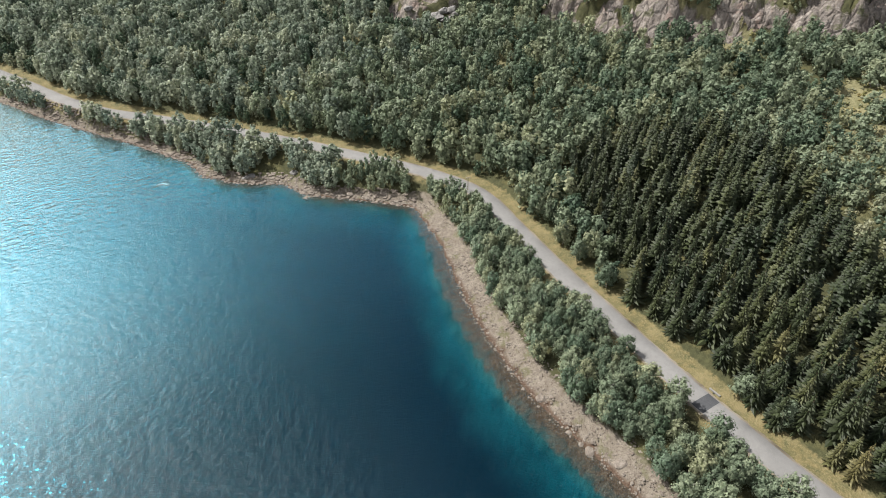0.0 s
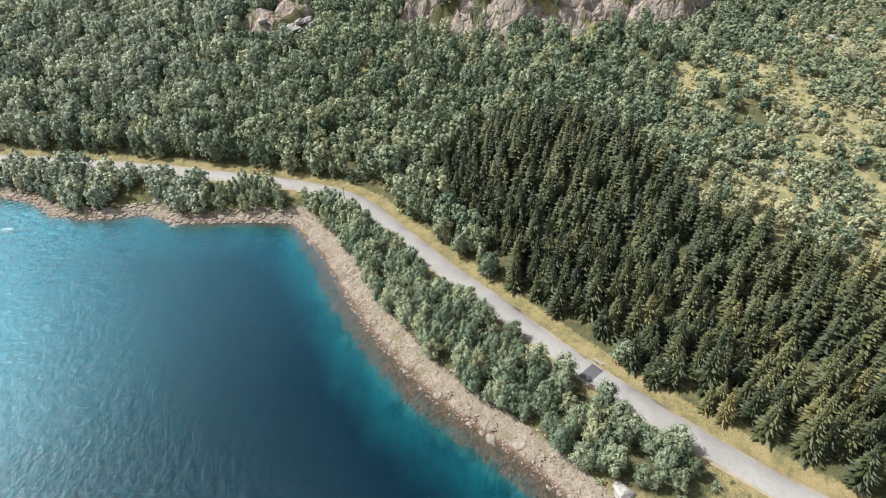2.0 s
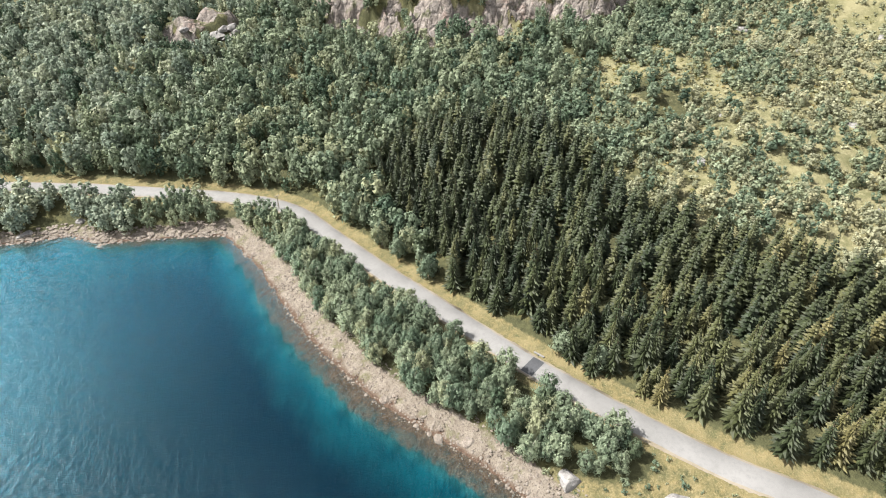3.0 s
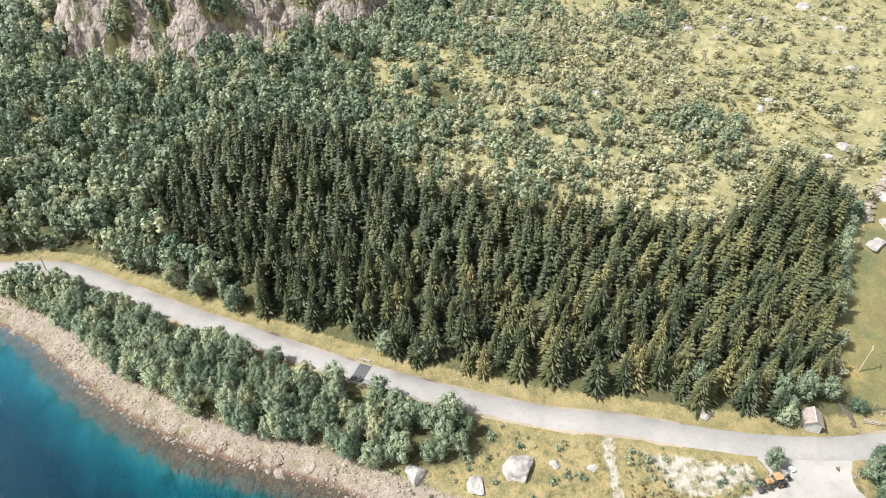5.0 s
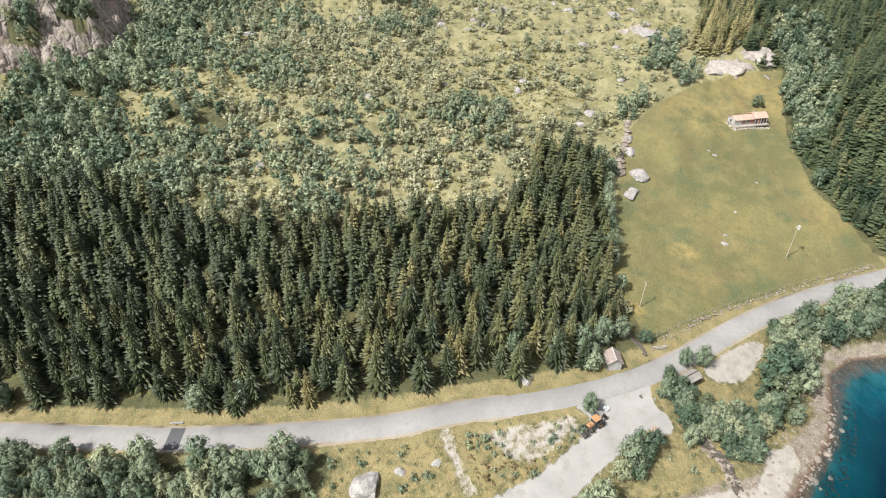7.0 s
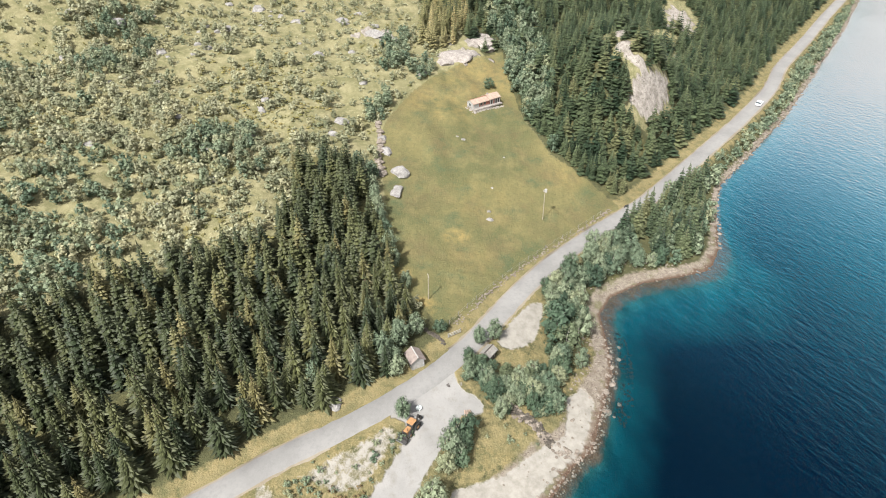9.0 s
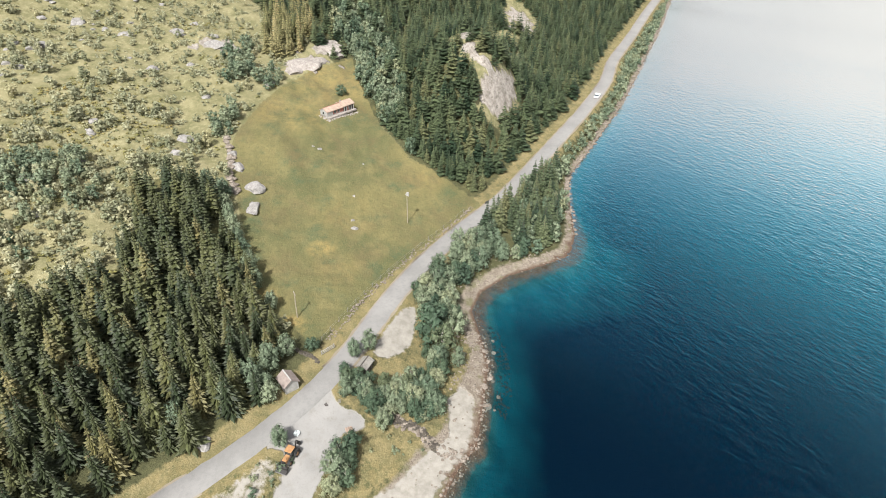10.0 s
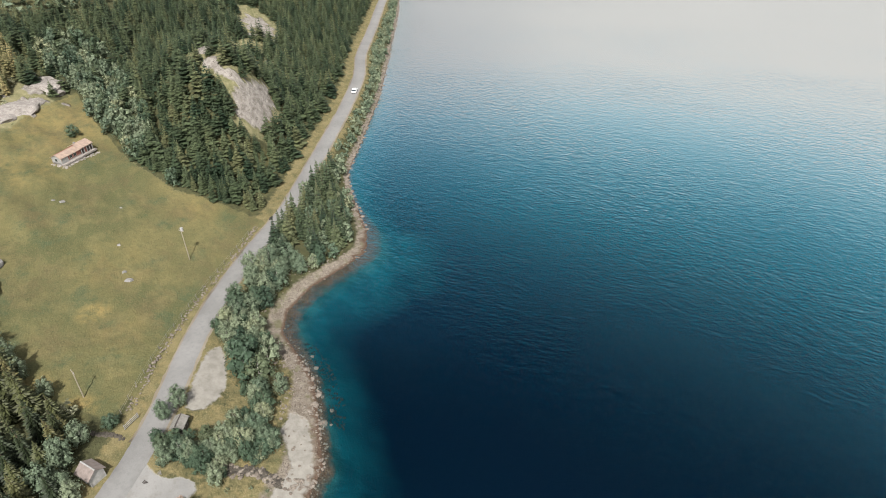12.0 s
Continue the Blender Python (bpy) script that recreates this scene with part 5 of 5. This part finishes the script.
strew("drowned_rocks", np.array([(92, -25), (97, -26.6), (102.5, -28), (109, -28), (114, -27.6)], float), 150, (-4.2, -1.4), (.3, .7), "dark rocks lying under the shallow water", 18, [boulder_mesh(390 + k, DROWNED, 6, .6, 1) for k in range(4)])


def stone_wall(line, count, size, label, seed):
    """A low dry wall: stones piled along a line."""
    rng = np.random.default_rng(seed)
    ob = tagged(new("stone_wall"), label, "wall")
    ob.location = (*line[0], float(height(*line[0])[0]))
    total = np.linalg.norm(np.diff(line, axis=0), axis=1).sum()
    for k in range(count):
        x, y, a = along(line, rng.uniform(0, total))
        o = rng.normal(0, .35)
        x, y = x - math.sin(a) * o, y + math.cos(a) * o
        st = new("stone", SHORE_ROCKS[k % 5])
        s = rng.uniform(*size)
        st.parent = ob
        m = pose(x, y, float(height(x, y)[0]) + rng.uniform(-.05, .25), 0, 0, rng.uniform(0, 360)) @ Matrix.Diagonal((s * 1.25, s, s * .85, 1))
        st.matrix_basis = Matrix.Translation(-ob.location) @ m
    return ob


stone_wall(spline([(107.5, 3.6), (113.5, .2), (123, -5.8), (134, -14), (147, -25), (156, -32.5)], 6), 230, (.22, .5), "low rubble wall of pale stones between road and meadow", 51)
stone_wall(spline([(178, 32.5), (169, 30.2), (160, 28.9), (152.5, 26.6)], 6), 70, (.8, 1.8), "tumbled dry stone wall at the meadow's edge", 52)

# ---- materials of built things ----
WHITE_WOOD = paint("weathered_white_paint", (.30, .295, .285), .7, 0, .3, .5)
RED_WOOD = paint("faded_red_paint", (.26, .10, .075), .7, 0, .35, .5)
TAN_ROOF = paint("tan_roofing", (.29, .215, .172), .75, 0, .3, .8)
BROWN_ROOF = paint("brown_roofing", (.20, .165, .15), .8, 0, .35, .6)
GREY_WOOD = paint("silver_grey_wood", (.18, .17, .155), .85, 0, .35, .4)
DARK_WOOD = paint("dark_stained_wood", (.055, .045, .042), .8, 0, .35, .4)
ORANGE = paint("construction_orange", (.29, .16, .075), .45, 0, .25, .5)
BLACK_STEEL = paint("grimy_black_steel", (.035, .033, .032), .55, .3, .3, .3)
RUBBER = paint("tyre_rubber", (.025, .025, .026), .85, 0, .3, .2)
STEEL = paint("scratched_steel", (.35, .34, .33), .4, .8, .3, .2)
GLASS = paint("dark_window_glass", (.03, .04, .045), .08, 0, .1, .5, .8)
CAR_WHITE = paint("white_car_paint", (.75, .76, .77), .25, 0, .06, 1.0, .6)
TARP = paint("pale_tarpaulin", (.55, .60, .60), .55, 0, .2, .5)
CONCRETE = paint("old_concrete", (.20, .195, .185), .9, 0, .3, .5)
POLE_WOOD = paint("grey_pole_wood", (.27, .235, .18), .85, 0, .3, .4)


def ground_at(x, y):
    return float(height(x, y)[0])


def placed(name, x, y, turn, label, category, lift=0.0, group=""):
    ob = tagged(new(name), label, category, group)
    ob.matrix_basis = pose(x, y, ground_at(x, y) + lift, 0, 0, turn)
    return ob


def gable(length, width, wall, ridge, t=.14):
    """The pentagon of a gable wall."""
    return [(-width / 2, -.6), (width / 2, -.6), (width / 2, wall), (0, ridge), (-width / 2, wall)]


def roof_slab(length, width, wall, ridge, over, s, t=.12):
    """One side of a gabled roof, s = 1 or -1."""
    slope = (ridge - wall) / (width / 2)
    e = width / 2 + over
    out = [(0, ridge + .02), (s * e, ridge + .02 - slope * e), (s * e, ridge + .02 - slope * e + t), (0, ridge + .02 + t)]
    return prism(out, length + 2 * over, "x")


def cottage(name, x, y, turn, size, walls, roof, label, windows=(), doors=(), category="building", lower=None):
    length, width, wall, ridge = size
    ob = placed(name, x, y, turn, label, category, .1)
    for s in (-1, 1):
        g = prism(gable(length, width, wall, ridge), .16, "x")
        bmesh.ops.translate(g, vec=(s * (length / 2 - .08), 0, 0), verts=g.verts)
        part("gable_wall", g, walls, ob)
        part("side_wall", box((length - .34, .16, wall + .55), (0, s * (width / 2 - .08), wall / 2 - .30), .01), walls, ob)
        part("roof", roof_slab(length, width, wall, ridge, .3, s), roof, ob)
        part("bargeboard", prism([(s * .02, ridge - .16), (s * (width / 2 + .32), wall - .20 - (ridge - wall) * .6 / width), (s * (width / 2 + .32), wall - .03 - (ridge - wall) * .6 / width), (s * .02, ridge + .04)], .05, "x"), WHITE_WOOD, ob).location = (length / 2 + .33, 0, 0)
    part("ridge_board", box((length + .62, .22, .07), (0, 0, ridge + .15), .02), walls, ob)
    if lower is not None:
        part("plinth", box((length + .12, width + .12, .9), (0, 0, .0), .03), lower, ob)
    for kind, spots in (("window", windows), ("door", doors)):
        for along_x, face, zc, w, h in spots:
            ys = face * (width / 2 + .03)
            o = part(kind, box((w, .06, h), (along_x, ys, zc), .01), GLASS if kind == "window" else DARK_WOOD, ob)
            part("frame", box((w + .22, .05, .12), (along_x, ys, zc + h / 2 + .06), .01), WHITE_WOOD, o)
            for q in (-1, 1):
                part("jamb", box((.1, .05, h), (along_x + q * (w / 2 + .055), ys, zc), .01), WHITE_WOOD, o)
            if kind == "window":
                part("sill", box((w + .24, .12, .06), (along_x, ys, zc - h / 2 - .05), .01), WHITE_WOOD, o)
                part("glazing_bar", box((.05, .075, h), (along_x, ys, zc), .005), WHITE_WOOD, o)
            else:
                part("door_handle", rod((along_x + w * .35, ys + face * .04, zc - .02), (along_x + w * .35, ys + face * .12, zc - .02), .03), STEEL, o)
    return ob


# long low farmhouse on the meadow, a white byre end and a higher dwelling end under pinkish tan roofs
house = cottage("farmhouse", 198.2, 3.4, -48.5, (11.6, 3.7, 1.9, 2.8), RED_WOOD, TAN_ROOF, "long red and white farmhouse with a tan roof on the meadow",
                windows=[(-2.4, -1, 1.2, .8, .8), (-.9, -1, 1.2, .8, .8)], category="house", lower=PALE_STONE)
part("white_cladding", box((2.3, .10, 1.8), (-4.6, -1.9, .95), .01), WHITE_WOOD, house, "whitewashed board cladding")
part("gable_cladding", prism([(-1.82, -.1), (1.82, -.1), (1.82, 1.85), (0, 2.7), (-1.82, 1.85)], .06, "x"), WHITE_WOOD, house, "whitewashed gable boards").location = (-5.83, 0, 0)
house.matrix_basis = house.matrix_basis @ Matrix.Scale(.88, 4)
gable_window = part("gable_window", box((.06, .8, .8), (-5.9, .1, 1.2), .01), GLASS, house)
for q in (-1, 1):
    part("jamb", box((.05, .1, 1.0), (-5.91, .1 + q * .45, 1.2), .01), WHITE_WOOD, gable_window)
for s in (-1, 1):
    part("raised_roof", roof_slab(4.6, 4.5, 2.2, 3.2, .25, s), TAN_ROOF, house, "higher tan roof over the dwelling end").location = (3.4, 0, 0)
    part("gable_infill", prism([(-2.1, 1.6), (2.1, 1.6), (2.1, 2.1), (0, 3.12), (-2.1, 2.1)], .12, "x"), RED_WOOD, house).location = (3.4 + s * 2.1, 0, 0)
part("porch_wall", box((4.2, .12, 2.2), (3.4, -1.98, 1.15), .01), DARK_WOOD, house, "dark front wall of the open porch")
for k in range(5):
    part("porch_post", box((.16, .16, 2.2), (1.35 + k * 1.03, -2.3, .95), .01), WHITE_WOOD, house, "white porch post")
part("porch_door", box((.9, .06, 1.9), (2.9, -2.07, 1.1), .01), RED_WOOD, house, "red porch door")
part("terrace", box((12.2, 1.3, .5), (0, -2.55, -.05), .04), PALE_STONE, house, "pale stone terrace")
part("chimney", box((.5, .5, .9), (1.9, .3, 3.2), .03), CONCRETE, house)
rng = np.random.default_rng(61)
for k in range(64):
    e = k / 63 * 17.6
    rx, ry = (-6.3 + e, -3.3) if e < 12.7 else (-6.5, -3.3 + e - 12.7)
    m = pose(198.2, 3.4, 0, 0, 0, -48.5) @ (.88 * Vector((rx + rng.normal(0, .2), ry + rng.normal(0, .3), 0)))
    boulder(m.x, m.y, rng.uniform(.3, .75), "pale stone of the rubble footing round the farmhouse", OUTCROP[k % 4], rng.uniform(0, 360), rng.uniform(1, 1.5), .8, "footing_stone", "footing stones")

# roadside shed with a shed door, and the dark hut opposite
cottage("shed", 96.6, 9.9, 32, (2.8, 2.5, 1.7, 2.6), WHITE_WOOD, BROWN_ROOF, "small weathered white shed with a brown roof by the road",
        windows=[(.5, -1, 1.0, .5, .5)], doors=[(-.6, -1, .75, .7, 1.4)], category="shed")
cottage("hut", 99.8, -3.6, -30, (2.3, 1.8, 1.5, 2.0), DARK_WOOD, GREY_WOOD, "small dark wooden hut with a grey roof among birches",
        doors=[(.2, -1, .7, .7, 1.35)], category="hut")


def wheel(parent, x, y, r, w):
    t = part("wheel", rod((x, y - w / 2, r), (x, y + w / 2, r), r * .72, sides=14), RUBBER, parent)
    for k in range(2):
        s = 1 if k else -1
        part("tyre", prism_ring(r, r * .62, w, x, y, r), RUBBER, t) if not k else None
        part("rim", rod((x, y + s * w * .40, r), (x, y + s * w * .54, r), r * .55, r * .5, 14), ORANGE if r > .45 else STEEL, t)
    return t


def prism_ring(outer, inner, width, x, y, z):
    """A tyre: a rounded ring round the y axis."""
    bm = bmesh.new()
    n = 20
    prof = [(inner, -.42), (outer * .93, -.5), (outer, -.36), (outer, .36), (outer * .93, .5), (inner, .42)]
    rings = [[bm.verts.new((x + r * math.cos(6.2832 * i / n), y + o * width, z + r * math.sin(6.2832 * i / n))) for r, o in prof] for i in range(n)]
    for i in range(n):
        a, b = rings[i], rings[(i + 1) % n]
        for j in range(len(prof)):
            k = (j + 1) % len(prof)
            bm.faces.new((a[j], a[k], b[k], b[j]))
    bmesh.ops.recalc_face_normals(bm, faces=bm.faces[:])
    return bm


def backhoe(x, y, turn):
    """A backhoe loader; its front bucket points along +x."""
    ob = placed("backhoe_loader", x, y, turn, "orange and black backhoe loader parked on the gravel yard", "loader", .05)
    part("chassis", box((3.6, .9, .5), (0, 0, .75), .05), BLACK_STEEL, ob)
    part("hood", box((1.5, .95, .75), (1.1, 0, 1.3), .08), ORANGE, ob)
    part("grille", box((.06, .8, .6), (1.88, 0, 1.25), .02), BLACK_STEEL, ob)
    cab = part("cab", box((1.35, 1.35, 1.35), (-.35, 0, 1.75), .08), GLASS, ob, "dark glazed cab")
    part("cab_roof", box((1.6, 1.5, .14), (-.35, 0, 2.5), .05), ORANGE, cab, "sun-bleached orange cab roof")
    for sx in (-1, 1):
        for sy in (-1, 1):
            part("cab_post", box((.09, .09, 1.4), (-.35 + sx * .66, sy * .66, 1.75), .01), BLACK_STEEL, cab)
    part("exhaust", rod((1.4, .3, 1.65), (1.4, .3, 2.35), .05), BLACK_STEEL, ob)
    for sy in (-1, 1):
        wheel(ob, -1.05, sy * .85, .74, .45)
        wheel(ob, 1.25, sy * .80, .50, .34)
        part("fender", box((1.4, .5, .08), (-1.05, sy * .82, 1.56), .03), BLACK_STEEL, ob)
        arm = rod((.35, sy * .58, 1.45), (2.5, sy * .58, .55), .10, .08, 8)
        part("loader_arm", arm, BLACK_STEEL, ob)
        part("stabiliser", box((.16, .16, 1.1), (-2.0, sy * .95, .6), .02, pose(0, 0, 0, sy * 14, 0, 0)), BLACK_STEEL, ob)
    part("front_bucket", prism([(2.45, .05), (3.35, .02), (3.40, .10), (2.75, .30), (2.72, .95), (2.5, 1.0)], 2.3), BLACK_STEEL, ob, "black steel loading bucket")
    part("bucket_teeth", box((.22, 2.2, .05), (3.45, 0, .06), .01), STEEL, ob)
    part("boom", rod((-1.95, 0, .9), (-2.55, 0, 2.45), .16, .13, 8), BLACK_STEEL, ob)
    part("stick", rod((-2.5, 0, 2.45), (-3.25, 0, 1.25), .13, .10, 8), BLACK_STEEL, ob)
    part("digging_bucket", prism([(-3.45, .55), (-3.1, .45), (-2.85, .85), (-3.05, 1.3), (-3.4, 1.25)], .62), BLACK_STEEL, ob)
    return ob


backhoe(81.7, 8.4, 153).scale = (.84, .84, .84)
bag = placed("tarpaulin_heap", 86.2, 7.7, 20, "pale tarpaulin-covered heap beside a bush", "heap")
tm = boulder_mesh(377, TARP, 5, .8, 3)
part("cover", tm, parent=bag).scale = (1.3, 1.1, .8)
part("rope", rod((-.55, 0, .46), (.55, 0, .46), .03), GREY_WOOD, bag)
for k, (bx, by, bt) in enumerate(((91.8, 3.2, 30), (92.6, 1.0, 10))):
    pile = placed("plank_pile", bx, by, bt, "few loose dark planks on the pale gravel", "planks", .02, "planks in the yard")
    for q in range(3):
        part("plank", box((.9 - .15 * q, .12, .05), (0, -.18 + .18 * q, .025), .008, pose(0, 0, 0, 0, 0, 6 * q - 5)), DARK_WOOD if k != 1 else GREY_WOOD, pile)
rust = placed("log_pile", 86.6, -.9, 15, "small pile of rusty brown logs at the yard's edge", "logs")
for q in range(6):
    part("log", rod((-.9 + .1 * q, -.5 + .22 * q, .13 + .16 * (q % 2)), (.9, -.45 + .2 * q, .14 + .16 * (q % 2)), .13, .11), TAN_ROOF, rust)


def pole(x, y, high, lean, label, lamp=False):
    ob = placed("utility_pole", x, y, lean[2], label, "pole")
    tip = (math.sin(radians(lean[0])) * high, math.sin(radians(lean[1])) * high, high)
    part("shaft", rod((0, 0, -.6), tip, .11, .08, 10), POLE_WOOD, ob)
    part("crossarm", box((1.3, .12, .12), (tip[0], tip[1], high - .35), .01), POLE_WOOD, ob)
    for q in (-1, 1):
        part("insulator", rod((tip[0] + q * .5, tip[1], high - .29), (tip[0] + q * .5, tip[1], high + .02), .06, .04), WHITE_WOOD, ob)
    if lamp:
        part("transformer", rod((tip[0], tip[1] - .25, high - .4), (tip[0], tip[1] - .25, high + .35), .34, .34, 14), WHITE_WOOD, ob, "white metal canister")
    return ob


pole(113.3, 9.6, 6.0, (2, -2, 20), "leaning grey wooden pole in the meadow")
pole(147.6, -14.6, 8.0, (0, 0, 40), "grey wooden pole with a white canister in the meadow", True)
pole(6.6, 137.2, 4.0, (0, 0, 20), "short grey pole beside the lake road")

gate = placed("field_gate", 104.9, 3.4, -52, "pale wooden rail gate at the meadow's corner", "gate")
for q in (-1.4, 0, 1.4):
    part("post", box((.12, .12, 1.4), (q, 0, .5), .01), GREY_WOOD, gate)
for q in (.35, .7, 1.05):
    part("rail", box((3.1, .06, .12), (0, -.09, q), .01), WHITE_WOOD, gate)


def fence(line, gap, label):
    d = np.linalg.norm(np.diff(line, axis=0), axis=1).sum()
    ob = tagged(new("fence"), label, "fence")
    ob.location = (*line[0], ground_at(*line[0]))
    tops = []
    for k in range(int(d / gap) + 1):
        x, y, a = along(line, k * gap)
        z = ground_at(x, y)
        tops.append(Vector((x, y, z)) - ob.location)
        part("post", rod(Vector((x, y, z - .3)) - ob.location, Vector((x, y, z + 1.1)) - ob.location, .06, .05, 6), GREY_WOOD, ob)
    for h in (.45, .95):
        for a, b in zip(tops[:-1], tops[1:]):
            part("wire", rod(a + Vector((0, 0, h)), b + Vector((0, 0, h)), .012, .012, 4), STEEL, ob)
    return ob


fence(spline([(107.5, 4.6), (113.5, 1.2), (123, -4.8), (134, -13), (147, -24), (156, -31.5)], 6), 3.2, "wire fence on grey posts along the hay meadow")

drain = placed("road_drain", 158.4, -36.6, -41, "black steel drain mouth beside the lake road", "drain", -.1)
part("headwall", box((1.8, .3, .5), (0, 0, .1), .03), BLACK_STEEL, drain)
part("pipe", rod((0, -.5, .1), (0, .3, .1), .32, .32, 14), BLACK_STEEL, drain)

head = placed("culvert", 47.0, 69.3, -58, "pale concrete culvert head beside the asphalt patch", "culvert", -.15)
part("headwall", box((2.2, .35, .55), (0, 0, .12), .03), CONCRETE, head)
part("pipe", rod((0, -.4, -.05), (0, .35, -.05), .28, .28, 14), BLACK_STEEL, head)


def parked_car(x, y, turn):
    ob = placed("car", x, y, turn, "white car on the far lake road", "car", .12)
    body = prism([(-2.1, .35), (2.1, .35), (2.15, .62), (2.0, .82), (1.0, .92), (-1.9, .95), (-2.15, .8)], 1.75)
    bmesh.ops.bevel(body, geom=body.edges[:], offset=.05, segments=2, affect="EDGES")
    part("body", body, CAR_WHITE, ob)
    part("windows", prism([(.95, .93), (.35, 1.38), (-1.3, 1.40), (-1.85, .95)], 1.56), GLASS, ob, "dark tinted windows")
    part("roof", box((1.7, 1.45, .07), (-.48, 0, 1.43), .03), CAR_WHITE, ob)
    for sx in (-1.3, 1.3):
        for sy in (-1, 1):
            wheel(ob, sx, sy * .80, .32, .2)
    for sy in (-1, 1):
        part("headlight", box((.08, .35, .14), (2.1, sy * .6, .68), .02), GLASS, ob)
        part("tail_light", box((.06, .2, .25), (-2.12, sy * .68, .72), .02), RED_WOOD, ob)
    return ob


sx, sy, sa = along(ROAD_CURVE, nearest_on(ROAD_CURVE, 234.5, -91))
parked_car(sx - math.sin(sa) * -.9, sy + math.cos(sa) * -.9, math.degrees(sa))
